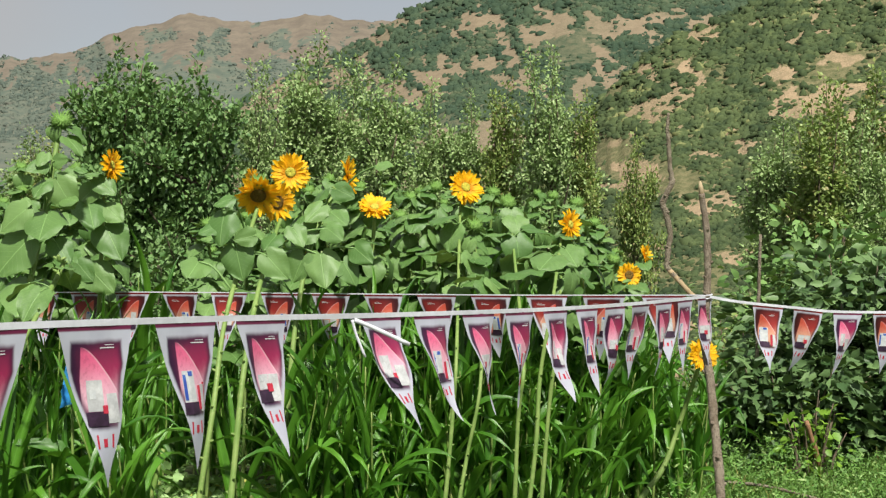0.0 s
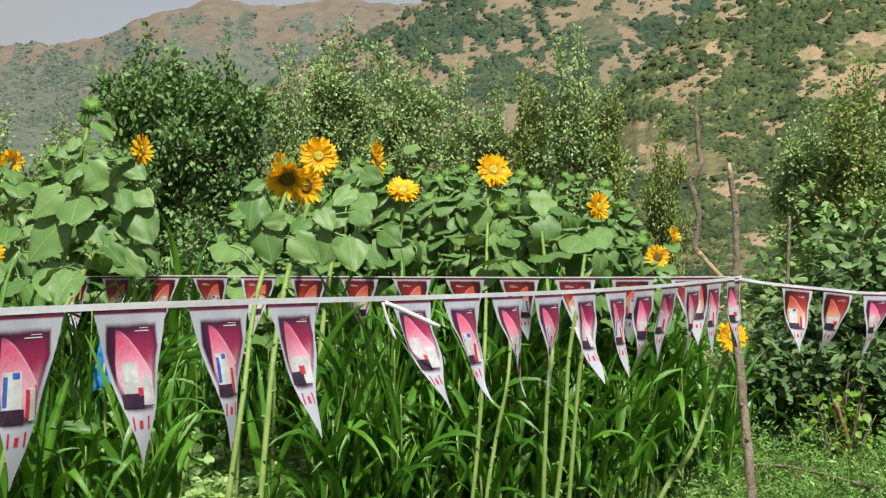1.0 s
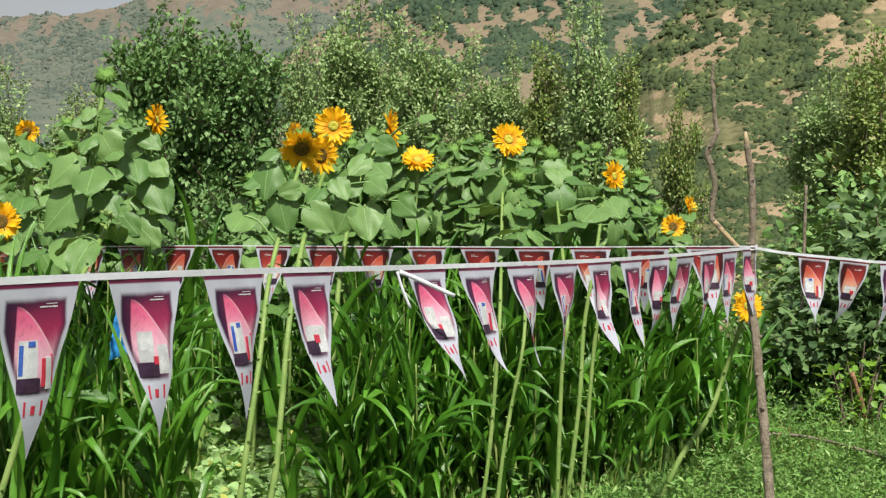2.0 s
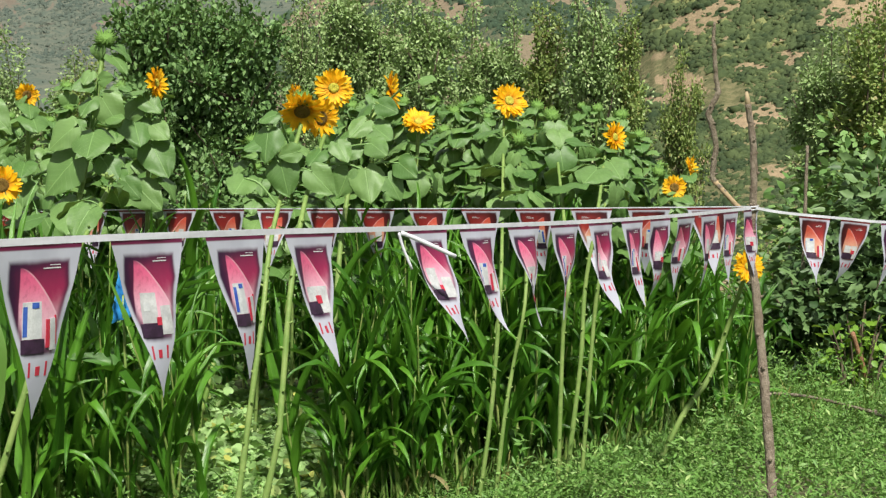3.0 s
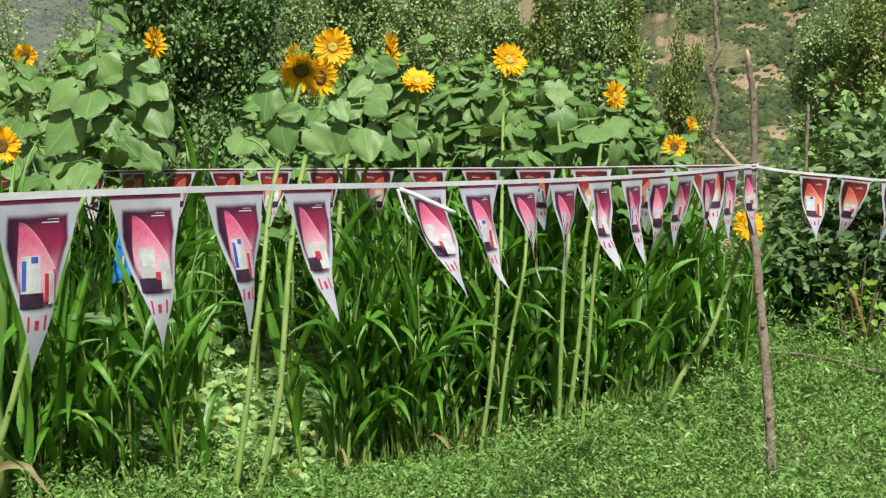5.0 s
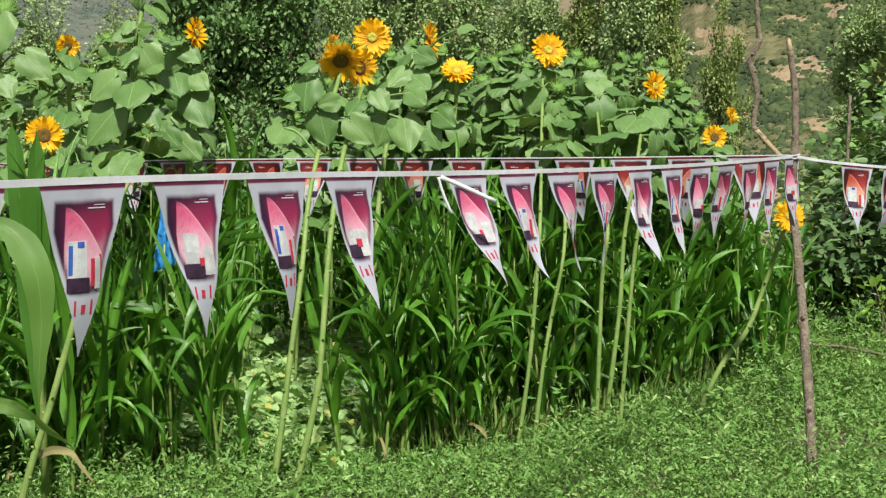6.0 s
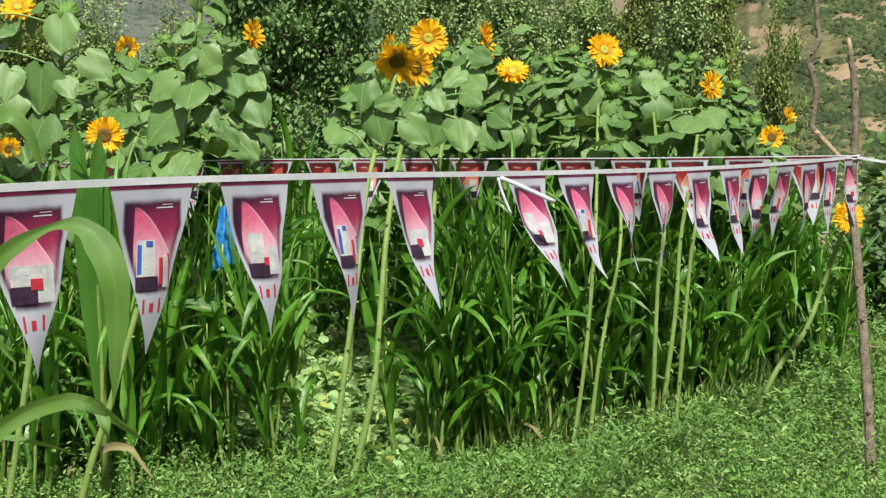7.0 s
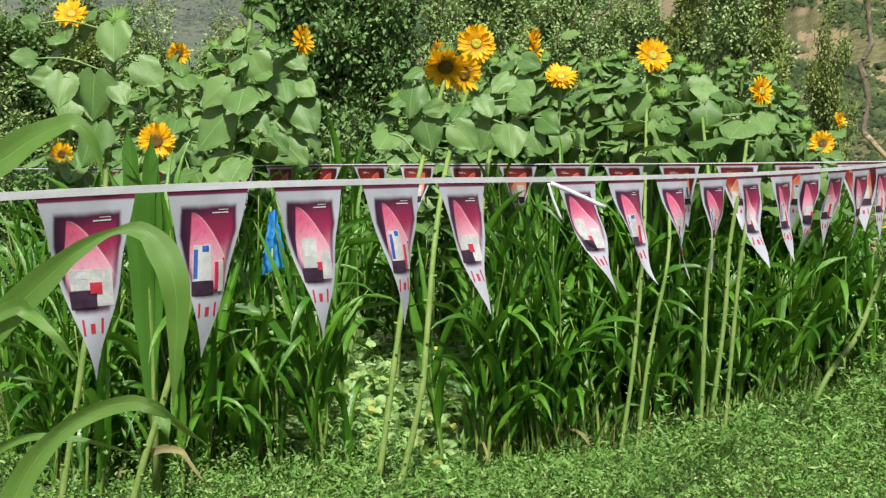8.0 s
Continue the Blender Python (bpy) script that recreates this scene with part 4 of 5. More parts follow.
# the large leaves of the front plants: where the blade joins its stalk (x, z), its tip (x, z), its width
LEAVES_BUD = [(-1.721, 1.484, -1.881, 1.344, 0.199), (-1.638, 1.596, -1.621, 1.48, 0.182), (-1.709, 1.315, -1.699, 1.193, 0.227), (-1.645, 1.731, -1.688, 1.672, 0.098),
              (-1.597, 1.737, -1.521, 1.625, 0.145), (-1.647, 1.8, -1.761, 1.77, 0.084), (-1.57, 1.66, -1.449, 1.67, 0.079), (-1.725, 1.615, -1.873, 1.524, 0.14),
              (-1.6, 1.481, -1.518, 1.412, 0.117), (-1.645, 1.846, -1.666, 1.805, 0.07), (-1.604, 1.816, -1.502, 1.831, 0.07)]
LEAVES_ASIDE = [(-1.605, 1.652, -1.535, 1.52, 0.169), (-1.522, 1.537, -1.421, 1.392, 0.179), (-1.591, 1.345, -1.467, 1.244, 0.158), (-1.649, 1.371, -1.561, 1.283, 0.112),
                (-1.555, 1.753, -1.407, 1.675, 0.112), (-1.582, 1.715, -1.651, 1.639, 0.102), (-1.519, 1.626, -1.366, 1.523, 0.112)]
LEAVES_BUD_WEST = [(-2.51, 1.664, -2.507, 1.487, 0.154), (-2.362, 1.665, -2.392, 1.481, 0.221), (-2.266, 1.879, -2.242, 1.673, 0.168), (-2.155, 1.715, -1.972, 1.567, 0.149),
                   (-2.362, 1.445, -2.459, 1.281, 0.211), (-2.574, 1.658, -2.77, 1.692, 0.106), (-2.645, 1.744, -2.778, 1.774, 0.11), (-2.623, 1.898, -2.768, 1.957, 0.082),
                   (-2.264, 1.624, -2.186, 1.524, 0.115), (-2.349, 1.942, -2.547, 1.904, 0.072), (-2.287, 1.749, -2.151, 1.726, 0.086)]
LEAVES_DROOP = [(-0.849, 1.463, -0.809, 1.344, 0.144), (-0.897, 1.597, -0.921, 1.488, 0.139), (-0.721, 1.434, -0.608, 1.336, 0.134), (-0.928, 1.551, -1.066, 1.525, 0.083),
                (-1.002, 1.408, -1.034, 1.323, 0.134), (-0.867, 1.666, -1.032, 1.648, 0.079), (-0.777, 1.515, -0.886, 1.494, 0.088)]
LEAVES_OPEN = [(-0.511, 1.433, -0.485, 1.29, 0.155), (-0.583, 1.429, -0.638, 1.314, 0.123), (-0.7, 1.513, -0.766, 1.444, 0.104), (-0.628, 1.547, -0.553, 1.466, 0.104), (-0.486, 1.546, -0.388, 1.488, 0.109)]
LEAVES_SIDE = [(-0.497, 1.617, -0.383, 1.543, 0.124), (-0.534, 1.642, -0.629, 1.569, 0.115), (-0.471, 1.715, -0.332, 1.664, 0.1), (-0.387, 1.456, -0.286, 1.382, 0.119),
               (-0.438, 1.394, -0.349, 1.296, 0.124), (-0.284, 1.824, -0.195, 1.857, 0.075), (-0.573, 1.531, -0.68, 1.484, 0.11)]
TO_CAM = Vector((0.12, -1, 0.10))
sunflower(L_OPEN, (-0.905, 4.75, 0), (-0.66, 5.85, 1.66), (-0.697, 5.9, 1.795), TO_CAM, 0.094, "yellow", 1, 1, 0.15, 0.9, 0.0145, broad=LEAVES_OPEN, depth=5.42,
          via=[(-0.806, 4.80, 0.391), (-0.787, 4.85, 0.603), (-0.765, 5.0, 1.03), (-0.745, 5.35, 1.36)])
sunflower(L_DROOP, (-0.985, 4.746, 0), (-0.87, 5.62, 1.62), (-0.80, 5.60, 1.67), (0.12, -0.80, -0.58), 0.094, "brown", 2, 1, 0.15, 0.9, 0.014, broad=LEAVES_DROOP, depth=5.30,
          extra=[((-0.735, 5.72, 1.655), (0.75, -0.75, -0.2), 0.085, "brown"), ((-0.865, 5.85, 1.755), (-0.8, -0.4, 0.2), 0.060, "yellow"), ((-0.80, 5.62, 1.735), (0.1, -0.5, 0.8), 0.06, "bud")],
          via=[(-0.939, 4.80, 0.301), (-0.909, 4.85, 0.558), (-0.878, 4.95, 0.861), (-0.87, 5.2, 1.2)])
sunflower(L_SIDE, (-0.712, 5.374, 0), (-0.50, 6.05, 1.72), (-0.425, 6.1, 1.786), (1, -0.12, 0.1), 0.088, "brown", 3, 1, 0.15, 0.9, 0.0145, broad=LEAVES_SIDE, depth=5.70,
          via=[(-0.676, 5.42, 0.488), (-0.650, 5.47, 0.85), (-0.627, 5.60, 1.20), (-0.585, 5.85, 1.50)])
sunflower(L_OPEN, (-0.30, 6.0, 0), (-0.32, 6.0, 1.58), (-0.316, 6.0, 1.655), (0.1, -0.62, 0.75), 0.080, "yellow", 4, 8, 0.20, 0.55)
sunflower(L_OPEN, (-0.048, 5.306, 0), (0.10, 6.15, 1.62), (0.117, 6.2, 1.744), (0.42, -0.86, 0.30), 0.092, "yellow", 5, 7, 0.18, 0.76, 0.0106,
          via=[(0.012, 5.348, 0.386), (0.047, 5.404, 0.789), (0.061, 5.47, 1.039)])
sunflower(L_SIDE, (0.309, 5.323, 0), (0.61, 6.15, 1.48), (0.627, 6.2, 1.564), (0.80, -0.58, 0.12), 0.078, "yellow", 6, 7, 0.18, 0.76, 0.0112, via=[(0.389, 5.367, 0.603), (0.412, 5.423, 0.931), (0.468, 5.517, 1.226)])
sunflower(L_OPEN, (0.93, 6.62, 0), (0.95, 6.62, 1.20), (0.955, 6.6, 1.303), (0.1, -1, 0.15), 0.062, "brown", 7, 8, 0.17, 0.6, 0.010, 0.02)
sunflower(L_SIDE, (1.02, 7.0, 0), (1.07, 6.95, 1.32), (1.098, 6.9, 1.396), (0.9, -0.4, 0.2), 0.06, "yellow", 8, 6, 0.15, 0.5, 0.009)
sunflower("sunflower leaning towards a wooden pole, with a ragged head", (0.690, 5.650, 0), (1.113, 5.73, 0.931), (1.150, 5.65, 1.003), (0.25, -0.9, 0.2), 0.075, "yellow", 9, 0, 0.17, 0.92, 0.0145, 0.02, via=[(0.865, 5.70, 0.315), (0.992, 5.75, 0.485), (1.070, 5.79, 0.681)])
sunflower(L_SIDE, (-1.72, 6.2, 0), (-1.55, 5.92, 1.74), (-1.49, 5.9, 1.822), (1, -0.15, 0.1), 0.080, "yellow", 10, 2, 0.13, 0.85, broad=LEAVES_ASIDE, depth=5.85)
sunflower(L_OPEN, (-2.20, 6.2, 0), (-2.21, 6.22, 1.69), (-2.215, 6.2, 1.775), (0.3, -0.6, -0.1), 0.056, "brown", 11, 8, 0.21, 0.5)
sunflower(L_OPEN, (-2.20, 4.66, 0), (-2.05, 5.35, 1.33), (-2.019, 5.3, 1.381), (0.2, -1, 0.05), 0.080, "brown", 12, 6, 0.20, 0.6, 0.0145)
sunflower(L_OPEN, (-2.66, 5.8, 0), (-2.67, 5.82, 1.22), (-2.673, 5.8, 1.301), (0.1, -1, 0.1), 0.055, "brown", 13, 6, 0.19, 0.5)
sunflower(L_OPEN, (-2.65, 5.9, 0), (-2.64, 5.95, 1.88), (-2.636, 5.9, 1.975), (0.2, -0.7, 0.6), 0.085, "yellow", 14, 9, 0.22, 0.5)
sunflower(L_BUD, (-1.99, 5.0, 0), (-1.672, 5.62, 1.925), (-1.650, 5.6, 2.01), (0.25, -0.6, 0.7), 0.070, "bud", 15, 2, 0.12, 0.88, 0.0155, broad=LEAVES_BUD, depth=5.35)
sunflower(L_BUD, (-2.35, 5.3, 0), (-2.30, 5.62, 1.85), (-2.293, 5.6, 1.93), (0.1, -0.6, 0.8), 0.10, "bud", 16, 2, 0.12, 0.88, 0.0155, broad=LEAVES_BUD_WEST, depth=5.50)
sunflower(L_BUD, (0.024, 5.354, 0), (0.15, 6.1, 1.47), (0.147, 6.1, 1.565), (0, -0.5, 0.85), 0.06, "bud", 17, 7, 0.18, 0.76, 0.0104, via=[(0.072, 5.404, 0.376), (0.108, 5.451, 0.587), (0.168, 5.517, 0.946)])
sunflower(L_BUD, (0.292, 5.322, 0), (0.33, 6.35, 1.58), (0.32, 6.4, 1.675), (0.1, -0.5, 0.85), 0.065, "bud", 18, 7, 0.18, 0.76, 0.0104, via=[(0.317, 5.367, 0.747), (0.341, 5.423, 1.02)])
sunflower(L_BUD, (0.85, 6.8, 0), (0.885, 6.72, 1.31), (0.887, 6.7, 1.385), (0.2, -0.5, 0.85), 0.055, "bud", 19, 7, 0.16, 0.5, 0.010)
sunflower(L_BARE, (-1.828, 4.30, 0), (-1.46, 4.85, 1.40), (-1.45, 4.87, 1.46), (0, -0.4, 0.9), 0.05, "", 20, 3, 0.15, 0.88, 0.0145, via=[(-1.758, 4.30, 0.212), (-1.665, 4.33, 0.496), (-1.575, 4.38, 0.815), (-1.517, 4.42, 1.011)])
sunflower(L_BARE, (0.387, 5.371, 0), (0.56, 6.1, 1.36), (0.56, 6.1, 1.43), (0, -0.4, 0.9), 0.05, "bud", 24, 7, 0.18, 0.78, 0.0104, via=[(0.45, 5.423, 0.788), (0.486, 5.479, 1.039)])
sunflower(L_BARE, (-0.50, 6.396, 0), (-0.36, 6.35, 1.40), (-0.36, 6.35, 1.47), (0, -0.4, 0.9), 0.05, "bud", 21, 6, 0.20, 0.70, 0.011)
sunflower(L_BARE, (-0.124, 5.579, 0), (0.10, 6.2, 1.36), (0.10, 6.2, 1.44), (0, -0.4, 0.9), 0.05, "bud", 22, 6, 0.18, 0.78, 0.0104)
sunflower(L_BARE, (-2.085, 4.30, 0), (-1.90, 4.75, 1.34), (-1.90, 4.77, 1.40), (0, -0.4, 0.9), 0.05, "", 23, 3, 0.15, 0.88, 0.0140, via=[(-2.057, 4.30, 0.122), (-2.002, 4.33, 0.449), (-1.95, 4.38, 0.812), (-1.927, 4.42, 1.01)])
rng_field = random.Random(77)
for i in range(58):    # the plants that fill the bed behind the first ones
    x = -2.75 + 3.75 * (i + rng_field.random()) / 58
    y = (6.3 if x < 0.7 else 6.85) + 1.3 * rng_field.random()
    if -0.238 < x / y < -0.188:
        continue
    top = np.interp(x, (-2.8, -1.7, -1.4, -1.1, -0.8, 0.2, 0.6, 1.1), (1.72, 1.68, 1.44, 1.42, 1.62, 1.67, 1.56, 1.20)) + rng_field.uniform(-0.12, 0.10)
    sunflower(L_BUD, (x, y, 0), (x + 0.02, y, top), (x + 0.02, y - 0.02, top + 0.06), (rng_field.uniform(-0.5, 0.5), -0.6, 0.7), rng_field.uniform(0.035, 0.06), "bud", 100 + i,
              15, rng_field.uniform(0.145, 0.195), 0.50, 0.010)


# ---- maize ----
def cornleaf_mesh(seed, rise, droop, fold, mat=M_CORNLEAF):
    """A blade about 1 long and 0.1 wide, out along +y: first rising, then arching over."""
    rng = random.Random(seed)
    V, UV, F = [], [], []
    n = 12
    p, ang = Vector((0, 0, 0)), rise
    sway, tw = rng.uniform(-0.5, 0.5), rng.uniform(-1.3, 1.3)
    ph = rng.uniform(0, 6)
    for i in range(n):
        t = i / (n - 1)
        w = 0.052 * min(1, 0.55 + 2.2 * t) * (1 - t ** 2.6) + 0.0012
        d = Vector((math.sin(sway * t), math.cos(ang), math.sin(ang)))
        roll = tw * t
        s0 = Vector((math.cos(roll), 0, math.sin(roll)))
        nrm = Vector((0, -math.sin(ang), math.cos(ang)))
        wav = 0.016 * math.sin(19 * t + ph)
        for s in (-1, -0.5, 0, 0.5, 1):
            V.append(p + s0 * (s * w) + nrm * (abs(s) * w * 0.45 + wav * s * (1 - t)))
            UV.append((0.5 + 0.5 * s, t))
        p = p + d.normalized() / (n - 1)
        ang -= (droop * (0.35 + 1.5 * t ** 1.3) + (fold if abs(t - 0.55) < 0.07 else 0)) / (n - 1) * 1.6
    for i in range(n - 1):
        for j in range(4):
            q = i * 5 + j
            F.append((q, q + 1, q + 6, q + 5))
    me = mesh_np("leaf", V, F, mat)
    set_uv(me, UV)
    return me


CORNLEAVES = [cornleaf_mesh(i, r, d, f) for i, (r, d, f) in enumerate(((1.38, 0.35, 0), (1.34, 0.7, 0), (1.30, 1.1, 0), (1.25, 1.5, 3), (1.2, 1.3, 0), (1.3, 0.9, 6), (1.42, 0.2, 0), (1.15, 0.9, 0), (1.36, 0.5, 5), (1.22, 1.9, 0), (1.40, 0.45, 0), (1.30, 1.2, 8)))]
DRYLEAVES = [cornleaf_mesh(40 + i, 0.4, 2.6, 4, M_DRYLEAF) for i in range(2)]


def stalk_mesh(seed, height):
    rng = random.Random(seed)
    path = smooth_path([(0, 0, -0.04), (rng.uniform(-0.02, 0.02), rng.uniform(-0.02, 0.02), height * 0.4), (rng.uniform(-0.05, 0.05), rng.uniform(-0.05, 0.05), height)], 10)
    n = len(path)
    return mesh_np("stalk", *tube(path, [0.0088 * (1 - 0.7 * i / (n - 1)) * (1.18 if i % 4 == 0 else 1) for i in range(n)], 7), M_CORNSTEM)


STALKS = [stalk_mesh(i, 1.0) for i in range(4)]


STAND = []      # blades and stalks of the plants deep in the beds


def maize(x, y, height, seed, leaves=8, leaf=0.62, wide=1.0, upright=False, label="green maize plant with long arching leaves", deep=False):
    rng = random.Random(seed)
    z = float(ground_z(np.array(x), np.array(y)))
    if deep:
        ob = None

        def put(name, me, m):
            STAND.append((me, Matrix.Translation((x, y, z)) @ m))
    else:
        ob = thing("maize_plant", label, "maize", (x, y, z), "maize plants in the field")

        def put(name, me, m):
            child(name, me, ob, m)
    plane = rng.uniform(0, 360)
    tilt = pose(0, 0, 0, rng.uniform(-7, 7), rng.uniform(-7, 7), 0)
    put("stalk", STALKS[rng.randrange(4)], tilt @ Matrix.Diagonal((1, 1, height * 0.80, 1)))
    for i in range(leaves):
        f = (i + 0.6) / leaves
        ln = leaf * (0.65 + 0.5 * math.sin(math.pi * min(1, f + 0.12))) * rng.uniform(0.8, 1.15)
        me = DRYLEAVES[rng.randrange(2)] if i == 0 and rng.random() < 0.14 else CORNLEAVES[rng.choice((0, 1, 6)) if (upright or f > 0.75) else rng.randrange(12)]
        ln *= 0.6 if me in DRYLEAVES else 1.0
        put("leaf", me, tilt @ Matrix.Translation((0, 0, height * (0.03 + 0.75 * f))) @ pose(0, 0, 0, 0, rng.uniform(-12, 12), plane + 180 * (i % 2) + rng.uniform(-35, 35))
              @ Matrix.Diagonal((ln * rng.uniform(0.75, 1.1) * wide, ln, ln, 1)))
    return ob


def maize_front(x):
    """How near the maize stands: the y of its front row."""
    return np.interp(x, (-0.8, -0.25, 0.0, 0.3, 0.8, 1.1), (5.10, 5.36, 5.58, 5.82, 6.30, 6.60))


rng_corn = random.Random(5)
CORN_BEDS = [(-2.9, -1.22, 5.3, 6.6, 56, 1.28), (-2.6, -1.12, 4.75, 5.35, 38, 1.0), (-2.9, -1.9, 4.5, 5.3, 14, 0.85), (-2.4, -1.25, 4.7, 5.0, 16, 0.9),
             (1.30, 1.62, 7.4, 7.9, 5, 0.95), (0.95, 1.36, 6.6, 7.3, 16, 0.85), (-2.6, -1.3, 7.6, 8.6, 12, 1.1), (-1.15, -0.55, 7.4, 8.6, 10, 1.1), (-1.80, -1.05, 7.0, 7.9, 26, 0.95), (-0.5, 1.0, 7.5, 8.6, 12, 1.05)]
FRONT_BEDS = [(-0.68, 0.15, 0.35, 1.6, 62, 1.36), (0.15, 0.75, 0.3, 1.4, 54, 1.32), (0.70, 1.12, 0.2, 1.2, 36, 1.05), (-0.62, 0.35, 0.0, 0.5, 30, 1.10), (0.3, 0.95, 0.0, 0.4, 22, 0.92), (-0.70, 0.6, -0.05, 0.25, 24, 0.80)]
BEDS = [(*row, 0) for row in CORN_BEDS] + [(*row, 1) for row in FRONT_BEDS]
for x0, x1, y0, y1, n, h, along in BEDS:
    for i in range(n):
        x, y = x0 + (x1 - x0) * (i + rng_corn.random()) / n, rng_corn.uniform(y0, y1)
        y += along * float(maize_front(x))
        tall, seed, count, long = h * rng_corn.uniform(0.82, 1.12), rng_corn.randrange(10 ** 6), rng_corn.randint(8, 10), rng_corn.uniform(0.50, 0.68)
        if y < 6.95 and -0.243 < x / y < -0.140:      # the open squash bed
            continue
        if y < 4.95 and -0.306 < x / y < -0.276:      # where the blue sheet shows between the rows
            continue
        maize(x, y, tall, seed, count, 0.90 * long * min(1.0, 0.25 + 0.65 * tall), 0.86, deep=y > (6.3 if x < -1.2 else 6.55))


def build_stand():
    """All the plants deep in the beds as one spread of growth."""
    V, F, UV, M = [], [], [], []
    for me, m in STAND:
        n = len(V)
        V += [m @ v.co for v in me.vertices]
        F += [tuple(i + n for i in q.vertices) for q in me.polygons]
        M += [1 if me in STALKS else 0] * len(me.polygons)
        uv = [(0.5, 0.0)] * len(me.vertices)
        if me.uv_layers:
            for lp in me.loops:
                uv[lp.vertex_index] = tuple(me.uv_layers[0].data[lp.index].uv)
        UV += uv
    me = mesh_np("maize_stand", V, F, M_CORNDEEP)
    me.materials.append(M_CORNSTEM)
    me.polygons.foreach_set("material_index", M)
    set_uv(me, UV)
    return tagged(new("maize_stand", me), "dense green maize filling the back of the beds", "maize", kind="stuff")


build_stand()
maize(-1.66, 4.45, 1.50, 31, 9, 0.60, 0.75, True, "dark upright maize plant with broad leaves near the rope")
maize(-1.13, 5.0, 0.95, 41, 8, 0.55, 0.85)
maize(-0.62, 5.22, 1.2, 42, 8, 0.60, 0.85)
maize(-0.78, 5.25, 0.85, 43, 7, 0.50, 0.85)
maize(-1.52, 6.3, 1.62, 33, 7, 0.55, 1.0, True, "maize plant with a spear of pale upright leaves")
maize(-1.47, 6.4, 1.58, 34, 6, 0.50, 1.0, True, "maize plant with a spear of pale upright leaves")


def blade(name, points, width, mat, parent, seed, n=9, twist=0.0, label="", taper=3.2, widths=None):
    """One leaf that follows a line of its own; widths: its shares of the width from base to tip, where it pinches and folds."""
    rng = random.Random(seed)
    path = smooth_path(points, n)
    N = len(path)
    V, UV, F = [], [], []
    for i, p in enumerate(path):
        t = i / (N - 1)
        d = (path[min(i + 1, N - 1)] - path[max(i - 1, 0)]).normalized()
        s = d.cross(Vector((0.25, -1, 0.15))).normalized()
        nrm = s.cross(d)
        s = (s * math.cos(twist * t) + nrm * math.sin(twist * t)).normalized()
        nrm = s.cross(d)
        w = width / 2 * min(1, 0.7 + 1.2 * t) * (1 - t ** taper) + 0.0008
        if widths:
            k = min(int(t * (len(widths) - 1)), len(widths) - 2)
            f = t * (len(widths) - 1) - k
            f = f * f * (3 - 2 * f)
            w = width / 2 * (widths[k] * (1 - f) + widths[k + 1] * f) + 0.0008
        for q in (-1, -0.5, 0, 0.5, 1):
            V.append(p + s * q * w + nrm * (abs(q) * w * 0.35 + 0.004 * math.sin(11 * t + q)))
            UV.append((0.5 + 0.5 * q, t))
    for i in range(N - 1):
        for j in range(4):
            q = i * 5 + j
            F.append((q, q + 1, q + 6, q + 5))
    me = mesh_np(name, V, F, mat)
    set_uv(me, UV)
    return child(name, me, parent, None, label)


near_maize = thing("maize_plant", "maize plant close by with broad pale green arching leaves", "maize", (0, 0, 0))
_np = smooth_path([(-0.845, 1.28, -0.04), (-0.833, 1.286, 0.350), (-0.818, 1.302, 0.818), (-0.810, 1.317, 1.286), (-0.810, 1.333, 1.598)], 6)
_nv = tube(_np, [0.0115 - 0.0004 * i for i in range(len(_np))], 8)
child("stalk", mesh_np("stalk", *_nv, M_CORNSTEM), near_maize)
NEAR_LEAVES = [
    ([(-0.810, 1.320, 1.255), (-0.788, 1.330, 1.288), (-0.744, 1.330, 1.333), (-0.698, 1.335, 1.376), (-0.654, 1.340, 1.414), (-0.612, 1.350, 1.437), (-0.578, 1.355, 1.437),
      (-0.556, 1.355, 1.413), (-0.542, 1.350, 1.380), (-0.540, 1.350, 1.336), (-0.542, 1.345, 1.289), (-0.546, 1.345, 1.235)], 0.034, 0.25),
    ([(-0.812, 1.300, 0.980), (-0.750, 1.300, 1.084), (-0.710, 1.310, 1.165), (-0.675, 1.320, 1.207), (-0.636, 1.330, 1.231), (-0.593, 1.330, 1.244), (-0.570, 1.330, 1.242), (-0.551, 1.330, 1.233), (-0.529, 1.330, 1.216), (-0.504, 1.330, 1.195)], 0.044, -0.5),
    ([(-0.580, 1.333, 1.243), (-0.558, 1.328, 1.237), (-0.548, 1.326, 1.217), (-0.546, 1.326, 1.194)], 0.019, -0.4),
    ([(-0.812, 1.330, 1.470), (-0.787, 1.380, 1.500), (-0.756, 1.385, 1.519), (-0.725, 1.390, 1.541), (-0.694, 1.395, 1.554), (-0.669, 1.395, 1.558), (-0.648, 1.395, 1.532), (-0.639, 1.395, 1.497)], 0.040, 0.3),
    ([(-0.810, 1.317, 1.310), (-0.724, 1.320, 1.352), (-0.705, 1.315, 1.350), (-0.684, 1.310, 1.337), (-0.663, 1.310, 1.316), (-0.642, 1.310, 1.290)], 0.019, 0.4),
    ([(-0.812, 1.340, 1.240), (-0.791, 1.360, 1.262), (-0.764, 1.364, 1.267), (-0.727, 1.364, 1.259), (-0.700, 1.364, 1.257)], 0.008, 0.3),
    ([(-0.815, 1.330, 1.110), (-0.805, 1.360, 1.151), (-0.767, 1.360, 1.177), (-0.724, 1.360, 1.192), (-0.673, 1.360, 1.191), (-0.632, 1.360, 1.183), (-0.600, 1.360, 1.173)], 0.011, 0.2)]
